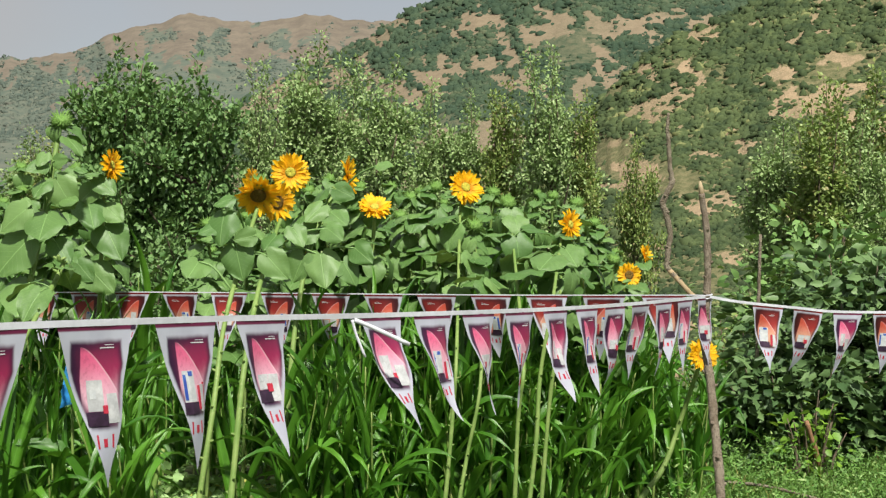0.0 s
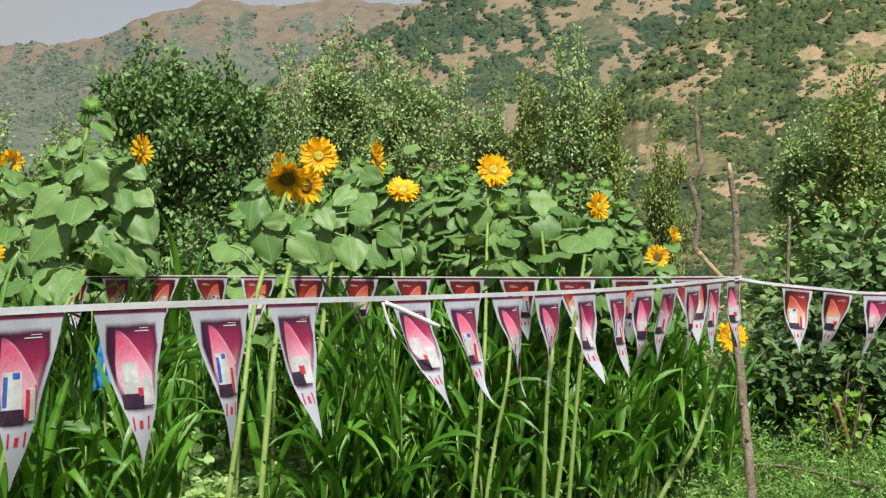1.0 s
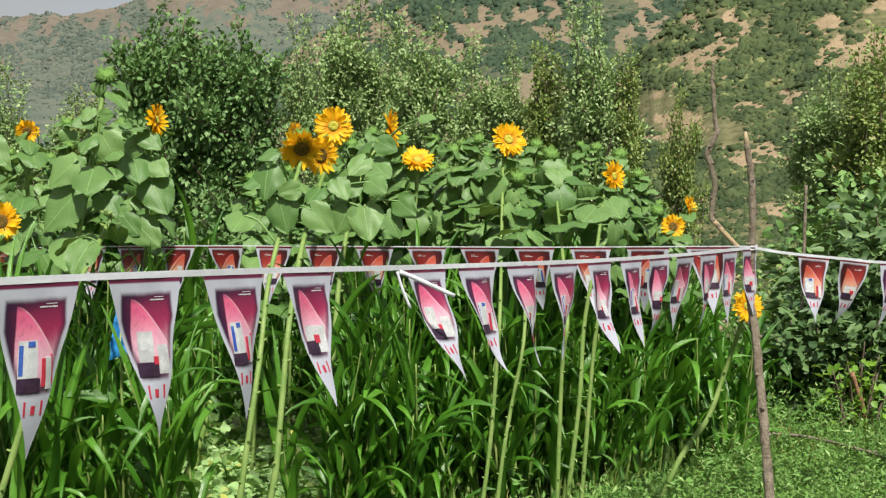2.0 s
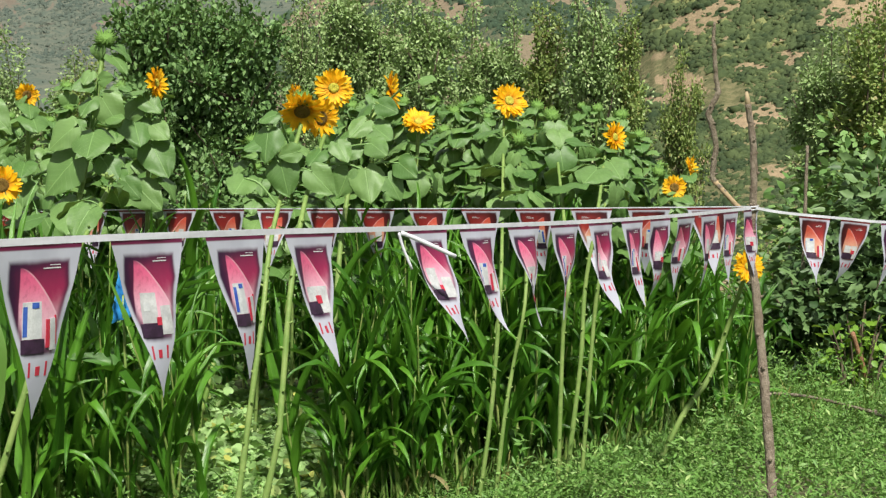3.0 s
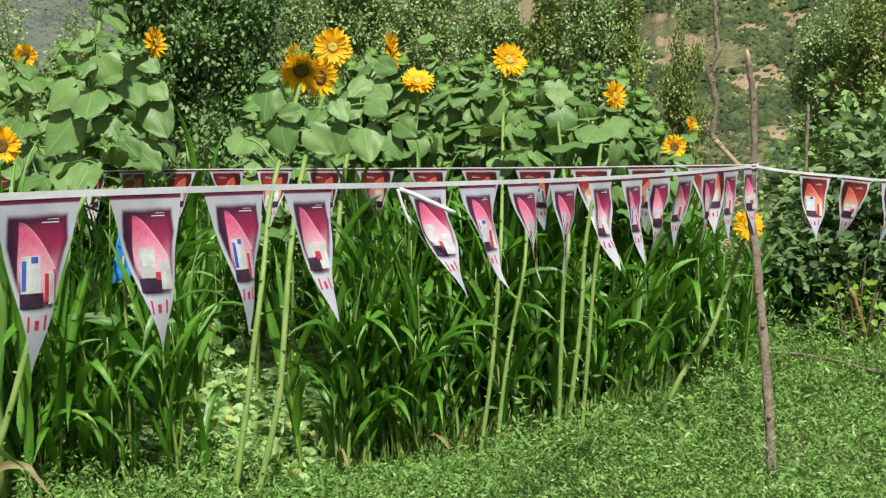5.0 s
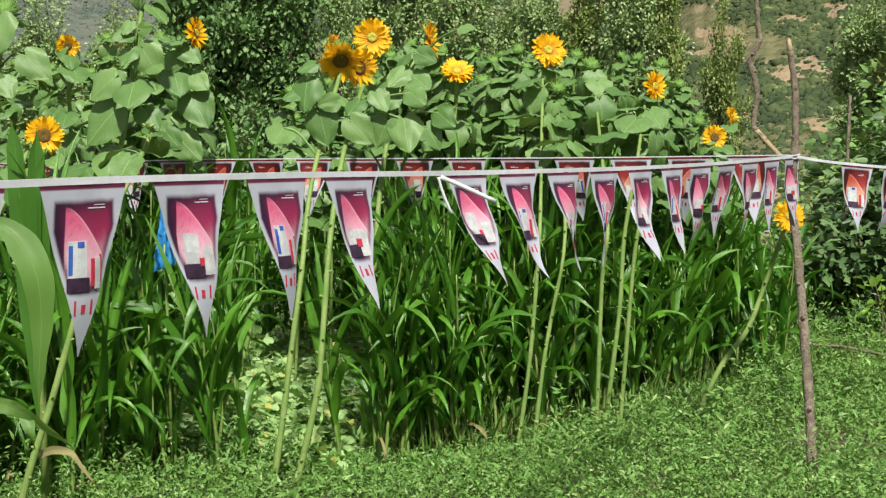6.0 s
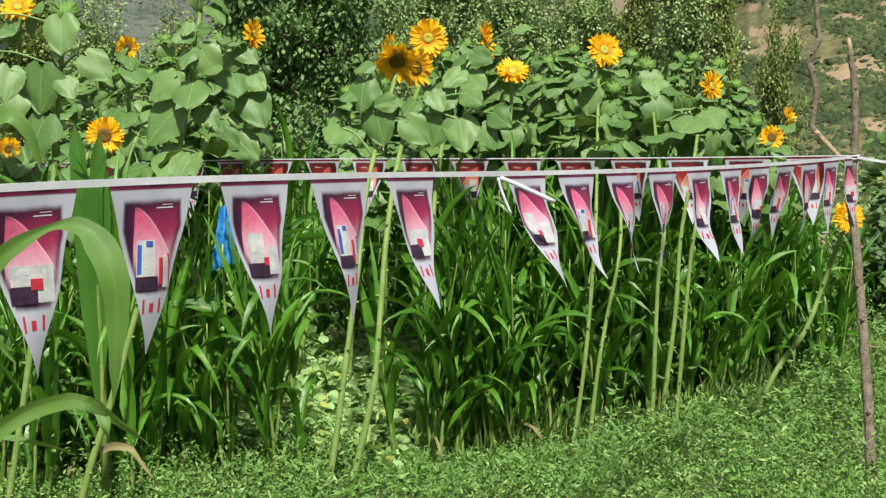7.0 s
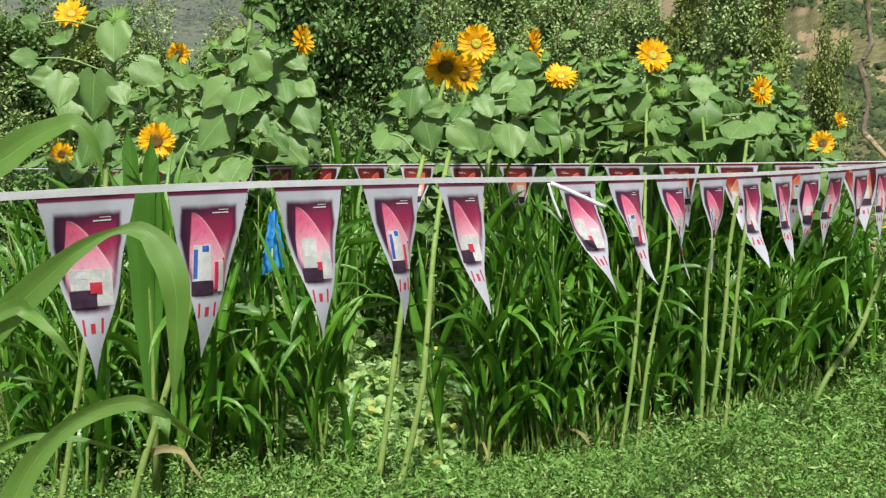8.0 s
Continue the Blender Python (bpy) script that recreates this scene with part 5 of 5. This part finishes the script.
for k, (line, wide, turn) in enumerate(NEAR_LEAVES):
    blade("leaf", line, wide, M_NEARLEAF, near_maize, k + 1, 6, turn, taper=(3.0, 1.3, 1.6, 1.7, 1.6, 1.5, 1.5)[k],
          widths=((0.72, 0.84, 1.0, 0.92, 0.50, 0.20, 0.60, 1.0, 0.95, 0.68, 0.36, 0.0), (1.15, 0.90, 0.60, 0.44, 0.42, 0.36, 0.30, 0.36, 0.26, 0.0))[k] if k < 2 else None)


# ---- ground cover ----
def weeds(name, label, seed, n, xr, yr, leaf, tall, mat, shape, width, flat, keep=None, clump=0.05, per=9):
    """Low plants as one spread: little stems with leaves round them."""
    rs = np.random.RandomState(seed)
    x, y = rs.uniform(*xr, n), rs.uniform(*yr, n)
    dens = waves(x, y, seed + 1, 3, 3.0) + rs.normal(size=n) * 0.3 > -0.85
    if keep is not None:
        dens &= keep(x, y)
    x, y = x[dens], y[dens]
    m = len(x)
    h = tall * (0.50 + 0.45 * waves(x, y, seed + 2, 4, 2.6) + rs.uniform(0, 0.5, m) + 0.9 * (rs.uniform(size=m) > 0.94))
    # the growth stays low at the foot of the maize
    h = h * np.where((x > -0.9) & (x < 1.1), 0.30 + 0.70 * np.clip((maize_front(x) - 0.1 - y) / 0.6, 0, 1), 1.0)
    hh = np.maximum(0.015, np.repeat(h, per) * rs.uniform(0.15, 1.0, m * per))
    px = np.repeat(x, per) + rs.normal(size=m * per) * clump
    py = np.repeat(y, per) + rs.normal(size=m * per) * clump
    P = np.stack([px, py, ground_z(px, py) + hh], -1)
    D = rs.normal(size=(m * per, 3))
    D[:, 2] = rs.uniform(-0.2, 1.3, m * per) if flat > 0.3 else rs.uniform(1.2, 3.0, m * per)
    if flat <= 0.3:
        P[:, 2] = ground_z(px, py) - 0.01
    V, F = scatter_leaves(P, D, leaf * rs.uniform(0.6, 1.3, m * per), width, shape, rs, flat)
    return tagged(new(name, fast_mesh(name, V, F, mat)), label, "weeds", kind="stuff")


def in_squash(x, y):
    return ((x + 1.22 + 0.16 * (y - 6)) ** 2 / 0.70 ** 2 + (y - 6.2) ** 2 / 1.05 ** 2) < 1 + 0.3 * waves(x, y, 71, 3, 4.0)


def in_the_open(x, y):
    """Off the squash bed and not in the deep shade inside the crops."""
    deep = (x < 1.15) & (y > np.where(x < -0.7, 5.2, maize_front(x) + 0.25))
    return ~in_squash(x, y) & ~deep


weeds("weeds", "low leafy green weeds covering the field", 61, 16000, (-3.0, 3.7), (4.3, 8.4), 0.021, 0.170, M_WEED, DIAMOND, 0.42, 0.32, in_the_open, 0.018, 22)
weeds("weeds", "taller feathery weeds standing in the low growth", 67, 2600, (-3.0, 3.6), (4.5, 8.0), 0.040, 0.27, M_WEED, DIAMOND, 0.26, 0.35, in_the_open, 0.026, 24)
weeds("meadow", "low green growth between the rows of trees", 62, 5200, (-8.0, 8.0), (8.0, 17.0), 0.07, 0.16, M_WEED, DIAMOND, 0.6, 0.5)
weeds("meadow", "low green growth on the path beside the field", 63, 4000, (-6.0, 6.0), (-4.0, 3.8), 0.06, 0.10, M_WEED, DIAMOND, 0.6, 0.5)
weeds("meadow", "rough grass of the land round the field", 68, 4000, (-26.0, 26.0), (-24.0, 34.0), 0.20, 0.22, M_WEED, DIAMOND, 0.22, 0.2, lambda x, y: (x / 7.0) ** 2 + ((y - 6) / 10.0) ** 2 > 1, 0.10, 8)
weeds("squash_patch", "pale round squash leaves spread on the ground", 64, 9500, (-2.5, -0.1), (4.9, 7.8), 0.042, 0.10, M_SQUASH, ROUND, 1.0, 0.80, in_squash, 0.05, 6)
weeds("grass", "green grass tufts among the maize stalks", 65, 2400, (-3.0, 1.6), (4.9, 7.2), 0.19, 0.1, M_GRASS, BLADE, 0.045, 0.2, lambda x, y: ~in_squash(x, y) & (y > maize_front(x)) & ((x / y < -0.25) | (x / y > -0.12)), 0.03, 7)
weeds("grass", "green grass tufts at the edge of the field", 66, 220, (1.2, 3.2), (6.6, 8.0), 0.22, 0.1, M_GRASS, BLADE, 0.045, 0.2, None, 0.03, 7)


# ---- poles and sticks ----
def stick(name, label, category, points, radii, mat, seed, sides=9, knots=0, knot_r=0.3, cut=None, kinked=False):
    rng = random.Random(seed)
    path = [Vector(a).lerp(Vector(b), k / 6) for a, b in zip(points, points[1:]) for k in range(6)] + [Vector(points[-1])] if kinked else smooth_path(points, 7)
    n = len(path)
    base = path[0].copy()
    rad = list(np.interp(np.linspace(0, 1, n), np.linspace(0, 1, len(radii)), radii))
    ob = thing(name, label, category, base)
    rel = [p - base + Vector((rng.uniform(-1, 1), rng.uniform(-1, 1), 0)) * rad[i] * 0.12 for i, p in enumerate(path)]
    rad = [r * (1 + 0.10 * math.sin(i * 1.9 + seed) * math.sin(i * 0.7)) for i, r in enumerate(rad)]
    parts = [tube(rel, rad, sides, True, 0.10, rng)]
    for k in range(knots):
        i = int((k + 0.5 + rng.uniform(-0.3, 0.3)) / knots * (n - 2)) + 1
        a = rng.uniform(0, 2 * math.pi)
        o = Vector((math.cos(a), math.sin(a), 0.35))
        r = rad[i]
        parts.append(tube([rel[i] + o * r * 0.4, rel[i] + o * r * (1.0 + knot_r * 0.5), rel[i] + o * r * (1.0 + knot_r)], [r * 0.55, r * 0.40, r * 0.16], 6))
    child("shaft", mesh_np("shaft", *join(parts), mat), ob)
    if cut:
        a, b = rel[-1], rel[-1] + (rel[-1] - rel[-3]).normalized() * cut
        child("cut_end", mesh_np("cut_end", *tube([a - (b - a) * 0.4, a.lerp(b, 0.5), b], [rad[-1] * 0.99, rad[-1] * 0.8, rad[-1] * 0.35], 7), M_WOODCUT), ob, None, "pale split wood")
    return ob


pole = stick("wooden_pole", "crooked grey brown wooden pole standing in the weeds", "pole",
             [(1.120, 4.98, -0.12), (1.120, 5.0, 0.10), (1.112, 5.06, 0.385), (1.092, 5.14, 0.74), (1.078, 5.19, 0.95), (1.060, 5.22, 1.12), (1.070, 5.22, 1.36), (1.062, 5.22, 1.55), (1.040, 5.22, 1.70)],
             [0.021, 0.020, 0.0195, 0.0185, 0.017, 0.016, 0.0145, 0.0135, 0.012], M_BARK, 3, 11, 22, 0.55, 0.05)
branch = stick("dry_branch", "thin bent dry branch lashed to the wooden pole", "branch",
               [(1.078, 5.25, 1.235), (1.008, 5.26, 1.294), (0.963, 5.28, 1.346), (0.916, 5.30, 1.400), (0.924, 5.30, 1.479), (0.932, 5.30, 1.531), (0.915, 5.30, 1.610), (0.896, 5.30, 1.660), (0.920, 5.30, 1.713), (0.938, 5.30, 1.749), (0.928, 5.30, 1.793), (0.921, 5.30, 1.887), (0.913, 5.30, 1.956), (0.917, 5.30, 2.030)],
               [0.009, 0.009, 0.0095, 0.0115, 0.0115, 0.011, 0.0125, 0.0135, 0.0115, 0.0115, 0.010, 0.009, 0.008, 0.0055], M_BRANCHBARK, 4, 9, 11, 0.7, None, True)
_p = [Vector(q) - Vector((1.078, 5.25, 1.235)) for q in ((1.078, 5.25, 1.235), (1.008, 5.26, 1.294), (0.963, 5.28, 1.346), (0.916, 5.30, 1.400))]
child("peeled_end", mesh_np("peeled_end", *tube([_p[0], _p[1], _p[2], _p[2].lerp(_p[3], 0.93)], [0.0100, 0.0102, 0.0106, 0.0115], 9), M_PEELED), branch, None, "pale peeled wood")
stick("stake", "thin pale stake standing before a bush", "stake", [(1.95, 8.0, -0.1), (1.952, 8.0, 0.6), (1.957, 8.0, 1.1), (1.962, 8.0, 1.49)], [0.013, 0.012, 0.0115, 0.009], M_BRANCHBARK, 5, 7, 5)
stick("fallen_stick", "long dry stick lying across the weeds", "stick", [(1.52, 7.0, 0.16), (1.72, 6.85, 0.17), (1.95, 6.65, 0.145), (2.10, 6.45, 0.12), (2.5, 6.3, 0.05)], [0.009, 0.009, 0.008, 0.008, 0.006], M_BRANCHBARK, 6, 6, 5)
stick("fallen_stick", "dry stick lying under a bush", "stick", [(1.75, 6.9, 0.08), (2.0, 6.85, 0.10), (2.3, 6.75, 0.09)], [0.008, 0.008, 0.006], M_BRANCHBARK, 7, 6, 3)
stick("cut_branch", "short reddish cut branch sticking out of a bush", "branch", [(2.22, 7.5, -0.03), (2.165, 7.40, 0.20), (2.075, 7.33, 0.44)], [0.018, 0.016, 0.013], M_REDWOOD, 8, 8, 2)


stick("dry_maize_stalk", "yellowed leaning maize stalk beside the squash bed", "maize stalk", [(-1.42, 5.34, -0.03), (-1.313, 5.39, 0.215), (-1.231, 5.44, 0.406), (-1.187, 5.49, 0.60)], [0.016, 0.015, 0.013, 0.009], M_CORNSTEM, 12, 8, 3, 0.2)


def plastic_sheet():
    """A crumpled blue sheet hung over a stake behind the maize."""
    V, F = [], []
    rng = random.Random(9)
    nr, nc = 12, 9
    for side in (0, 1):
        for i in range(nr):
            for j in range(nc):
                u, v = j / (nc - 1) - 0.5, i / (nr - 1)
                V.append(Vector((0.012 + u * (0.040 + 0.050 * v), 0.02 * math.sin(9 * u + 4 * v) + 0.012 * math.sin(23 * v + 11 * u) + 0.006 * side, 1.125 - 0.24 * v + 0.03 * u)))
    for side in (0, 1):
        o = side * nr * nc
        for i in range(nr - 1):
            for j in range(nc - 1):
                q = o + i * nc + j
                F.append((q, q + 1, q + nc + 1, q + nc) if side else (q, q + nc, q + nc + 1, q + 1))
    ob = thing("plastic_sheet", "crumpled bright blue plastic sheet hung on a thin green stake", "sheet", (-1.414, 4.9, 0))
    ob.location.z = float(ground_z(np.array(-1.422), np.array(4.9)))
    child("sheet", mesh_np("sheet", V, F, M_BLUE), ob)
    child("stake", mesh_np("stake", *tube([(0, 0.02, -0.08), (0.005, 0.02, 0.55), (0, 0.02, 1.14)], [0.006, 0.006, 0.005], 7), M_CORNSTEM), ob)


shoot = thing("maize_plant", "vivid green maize shoot with rolled upright leaves behind the rope", "maize", (-1.756, 4.45, 0))
shoot.location.z = float(ground_z(np.array(-1.756), np.array(4.45)))
child("stalk", mesh_np("stalk", *tube([(0, 0, -0.03), (0.01, 0, 0.5), (0.0, 0, 1.0), (0.0, 0, 1.31)], [0.014, 0.013, 0.011, 0.008], 8), M_CORNSTEM), shoot)
for dx, lean, top, wide, tw in ((-0.026, -0.014, 0.03, 0.075, 0.3), (0.022, 0.014, 0.0, 0.075, -0.3), (0.0, 0.045, -0.07, 0.060, 0.5), (-0.01, -0.075, -0.12, 0.050, 0.2)):
    blade("leaf", [(0.0, 0.0, 0.30), (dx * 0.5, -0.005, 0.60), (dx, 0.0, 0.85), (dx + lean * 0.4, -0.01, 1.15), (dx + lean * 0.8, -0.015, 1.33 + top), (dx + lean * 1.6, -0.02, 1.45 + top)], wide, M_VIVIDLEAF, shoot, int(100 * wide), 6, tw, widths=(0.10, 0.50, 0.85, 1.0, 0.75, 0.0))
withered = [(-1.729, 4.35, 0.286), (-1.669, 4.33, 0.309), (-1.597, 4.30, 0.307), (-1.565, 4.30, 0.262), (-1.515, 4.30, 0.201)]
blade("leaf", [Vector(q) - shoot.location for q in withered], 0.030, M_DRYLEAF, shoot, 8, 6, 0.9, "withered brown leaf", 2.0)
plastic_sheet()


# ---- bunting ----
FLAG_W, FLAG_H, PITCH = 0.182, 0.278, 0.245


class Flag:
    """The surface of one hanging pennant: across s (-0.5 to 0.5 of its top), down v (0 to 1)."""

    def __init__(self, top, along, swing, lean, twist, ripple, phase, curl=0.0):
        self.top, self.u = Vector(top), Vector(along).normalized()
        self.n = self.u.cross(Vector((0, 0, 1))).normalized()
        self.swing, self.lean, self.twist, self.ripple, self.phase, self.curl = swing, lean, twist, ripple, phase, curl

    def at(self, s, v, lift=0.0):
        p = self.raw(s, v)
        if lift:
            a, b = self.raw(s + 0.01, v) - self.raw(s - 0.01, v), self.raw(s, v + 0.01) - self.raw(s, v - 0.01)
            p = p + a.cross(b).normalized() * lift
        return p

    def raw(self, s, v):
        a = self.twist * v ** 1.2
        across = self.u * math.cos(a) + self.n * math.sin(a)
        out = self.swing * v ** 1.4 + self.curl * v ** 3
        side = self.lean * v ** 1.15
        down = -Vector((0, 0, 1)) * v * math.sqrt(max(0.15, 1 - 0.9 * (out / max(v, 0.05)) ** 2 - 0.9 * (side / max(v, 0.05)) ** 2))
        wav = self.ripple * math.sin(5.2 * s + 4.5 * v + self.phase) * (0.25 + v) + 0.4 * self.ripple * math.sin(11 * s - 6 * v + 2 * self.phase)
        return self.top + across * (s * FLAG_W) + (down + self.u * side + self.n * out) * FLAG_H + self.n * wav * FLAG_H * (0.15 + 0.85 * min(1, v * 3))


def sheet(flag, s0, s1, v0, v1, ns, nv, lift, taper=False):
    """A patch of a flag, or the whole of it when taper narrows it to the tip."""
    V, UV, F = [], [], []
    for i in range(nv + 1):
        v = v0 + (v1 - v0) * i / nv
        for j in range(ns + 1):
            s = s0 + (s1 - s0) * j / ns
            ss = s * max(0.012, 1 - v) if taper else s
            V.append(flag.at(ss, v, lift))
            UV.append((ss + 0.5, v))
    for i in range(nv):
        for j in range(ns):
            q = i * (ns + 1) + j
            F.append((q, q + 1, q + ns + 2, q + ns + 1))
    return V, UV, F


def slab(flag, rect, lift=0.0007):
    """A printed patch as one thin closed piece that shows on both faces of a flag."""
    s0, s1, v0, v1 = rect
    ns, nv = 2, 3
    A, _, FA = sheet(flag, s0, s1, v0, v1, ns, nv, lift)
    B, _, _ = sheet(flag, s0, s1, v0, v1, ns, nv, -lift)
    n = len(A)
    F = FA + [tuple(reversed([i + n for i in f])) for f in FA]
    rim = [j for j in range(ns + 1)] + [i * (ns + 1) + ns for i in range(1, nv + 1)] + [nv * (ns + 1) + j for j in range(ns - 1, -1, -1)] + [i * (ns + 1) for i in range(nv - 1, 0, -1)]
    F += [(rim[k], rim[k] + n, rim[(k + 1) % len(rim)] + n, rim[(k + 1) % len(rim)]) for k in range(len(rim))]
    return A + B, F


PRINTS = {
    "blue_red": ((M_INK_WHITE, [(-0.170, 0.015, 0.325, 0.535)]), (M_INK_BLUE, [(-0.165, -0.125, 0.350, 0.520), (-0.080, -0.010, 0.330, 0.362)]), (M_INK_DARK, [(-0.180, 0.040, 0.538, 0.618)]),
                 (M_INK_RED, [(0.062, 0.100, 0.430, 0.590), (0.168, 0.182, 0.410, 0.575)]), (M_INK_GREY, [(0.102, 0.165, 0.425, 0.605)])),
    "two_white": ((M_INK_GREY, [(-0.145, 0.010, 0.335, 0.525), (0.045, 0.175, 0.420, 0.600)]), (M_INK_WHITE, [(-0.120, -0.060, 0.395, 0.450)]), (M_INK_DARK, [(-0.175, 0.040, 0.528, 0.615)]),
                  (M_INK_RED, [(-0.005, 0.042, 0.490, 0.540)])),
    "wide_white": ((M_INK_GREY, [(-0.160, 0.040, 0.400, 0.510), (0.045, 0.180, 0.400, 0.600)]), (M_INK_WHITE, [(-0.140, -0.010, 0.412, 0.450)]), (M_INK_DARK, [(-0.180, 0.043, 0.514, 0.605)]), (M_INK_RED, [(-0.005, 0.085, 0.470, 0.530)])),
}
MARKS = [(-0.102, -0.083, 0.668, 0.752), (-0.026, 0.016, 0.694, 0.746), (0.073, 0.092, 0.668, 0.752)]
LINES = [(0.12, 0.24, 0.122, 0.126), (0.05, 0.24, 0.138, 0.145)]


def pennant(parent, flag, mat, style, label):
    V, UV, F = sheet(flag, -0.5, 0.5, 0.0, 1.0, 10, 18, 0.0, True)
    me = mesh_np("pennant", V, F, mat)
    set_uv(me, UV)
    ob = child("pennant", me, parent, None, label)
    for k, (ink, rects) in enumerate(PRINTS[style]):
        for rect in rects:
            child("printed_box", mesh_np("printed_box", *slab(flag, rect, 0.0006 + 0.0004 * k), ink, False), ob)
    for rect in MARKS:
        child("printed_mark", mesh_np("printed_mark", *slab(flag, rect), M_INK_RED, False), ob, None, "red printed mark")
    for rect in LINES:
        child("caption_bar", mesh_np("caption_bar", *slab(flag, rect), M_INK_WHITE, False), ob, None, "tiny white printed bar")


def tape(points, width=0.011, thick=0.0025):
    """A flat tape on edge along a line."""
    V, F = [], []
    for i, p in enumerate(points):
        d = (points[min(i + 1, len(points) - 1)] - points[max(i - 1, 0)]).normalized()
        n = d.cross(Vector((0, 0, 1))).normalized()
        up = n.cross(d)
        tw = 0.06 * math.sin(i * 0.9)
        a, b = up * math.cos(tw) + n * math.sin(tw), n * math.cos(tw) - up * math.sin(tw)
        V += [p + a * width / 2 + b * thick / 2, p + a * width / 2 - b * thick / 2, p - a * width / 2 - b * thick / 2, p - a * width / 2 + b * thick / 2]
    for i in range(len(points) - 1):
        q = i * 4
        F += [(q + k, q + (k + 1) % 4, q + 4 + (k + 1) % 4, q + 4 + k) for k in range(4)]
    F += [(3, 2, 1, 0), tuple(len(V) - 4 + k for k in range(4))]
    return V, F


def line_at(points, s):
    """The place and direction at s metres along a line."""
    for a, b in zip(points, points[1:]):
        ln = (b - a).length
        if s <= ln or b is points[-1]:
            return a + (b - a) * (s / ln), (b - a).normalized()
        s -= ln


def bunting(label, points, first, count, mats, styles, seed, gust, skip=(), tips=None, width=0.011, wild=0.045):
    rng = random.Random(seed)
    ob = thing("bunting", label, "bunting", (0, 0, 0), "strings of pennants")
    pts = smooth_path(points, 8)
    child("tape", mesh_np("tape", *tape(pts, width), M_TAPE, False), ob, None, "white tape")
    for k in range(count):
        s = first + k * PITCH
        if k in skip:
            continue
        p, d = line_at(pts, s)
        swing, lean, twist = gust(k, rng)
        flag = Flag(p - Vector((0, 0, width * 0.35)), Vector((d.x, d.y, d.z)), swing, lean, twist, wild * rng.uniform(0.4, 1.1), rng.uniform(0, 6), rng.uniform(-0.08, 0.08))
        pennant(ob, flag, mats[k % len(mats)], styles[k % len(styles)], "")
    return ob


KNOT = Vector((1.055, 5.195, 1.285))


def near_gust(k, rng):
    """A breeze that presses the middle pennants outwards and furls those near the pole."""
    far_end = max(0.0, (k - 12) / 6)
    swing = {4: -0.08, 5: -0.05, 6: 0.07, 7: 0.08, 8: 0.17, 10: 0.36, 11: 0.27, 12: 0.18, 13: 0.02, 14: 0.12, 15: 0.16, 16: -0.06, 17: -0.30, 18: -0.10, 19: -0.05}.get(k, 0.0)
    return swing, rng.uniform(-0.05, 0.08) + far_end * rng.uniform(-0.08, 0.12), rng.uniform(-0.12, 0.18) + far_end * rng.uniform(-0.3, 0.5)


near_line = bunting("white taped string of pink and purple pennants tied to a pole",
                    [(-1.40, 0.66, 1.475), (-0.82, 1.73, 1.451), (-0.476, 2.40, 1.418), (-0.149, 3.05, 1.376), (0.30, 3.83, 1.333), (0.70, 4.55, 1.303), KNOT],
                    0.256, 21, [M_PINK], ["wide_white", "blue_red", "two_white", "blue_red"], 3, near_gust, (0, 1, 9), width=0.0115)
torn = child("torn_tape", mesh_np("torn_tape", *join([tape(smooth_path([(-0.20, 2.93, 1.375), (-0.15, 2.95, 1.352), (-0.075, 2.97, 1.315)], 5), 0.010), tape(smooth_path([(-0.205, 2.93, 1.375), (-0.195, 2.93, 1.34), (-0.175, 2.93, 1.29)], 5), 0.006)]), M_TAPE),
             near_line, None, "loose torn ends of white tape")
bunting("string of red and orange printed pennants hung among the sunflowers",
        [KNOT + Vector((0, 0.04, 0.004)), (0.30, 5.48, 1.268), (-0.375, 5.70, 1.254), (-1.453, 6.0, 1.236), (-2.32, 6.30, 1.205), (-3.3, 6.55, 1.185)],
        0.16, 17, [M_ORANGE], ["two_white", "blue_red"], 4, lambda k, rng: (rng.uniform(-0.2, 0.2), rng.uniform(-0.15, 0.15), rng.uniform(-0.4, 0.4)), width=0.0045)
bunting("string of orange printed pennants running from the pole past the bushes",
        [KNOT + Vector((0.02, 0.0, 0.0)), (1.22, 5.30, 1.258), (1.504, 5.48, 1.222), (1.80, 5.66, 1.192), (2.6, 6.1, 1.17), (3.4, 6.5, 1.19)],
        0.345, 9, [M_ORANGE, M_ORANGE, M_PINK], ["blue_red", "wide_white", "two_white"], 5, lambda k, rng: (rng.uniform(-0.15, 0.15), rng.uniform(-0.30, 0.0), rng.uniform(-0.3, 0.5)), width=0.011)
bunting("far string of printed pennants strung behind the maize",
        [(-2.4, 10.2, 0.38), (-1.0, 10.0, 0.36), (0.4, 10.0, 0.37), (2.0, 10.3, 0.40)],
        0.3, 15, [M_ORANGE, M_PINK], ["two_white", "blue_red"], 6, lambda k, rng: (rng.uniform(-0.2, 0.2), rng.uniform(-0.2, 0.2), rng.uniform(-0.5, 0.5)), width=0.010)
lash = thing("lashing", "white tape wound round the pole where the strings meet", "tape", (1.066, 5.22, 1.28))
child("winding", mesh_np("winding", *join([tube([(0.0225 * math.cos(a), 0.0225 * math.sin(a), -0.012 + 0.006 * a / 3) for a in [i * 0.52 for i in range(26)]], [0.003] * 26, 5)]), M_TAPE), lash)
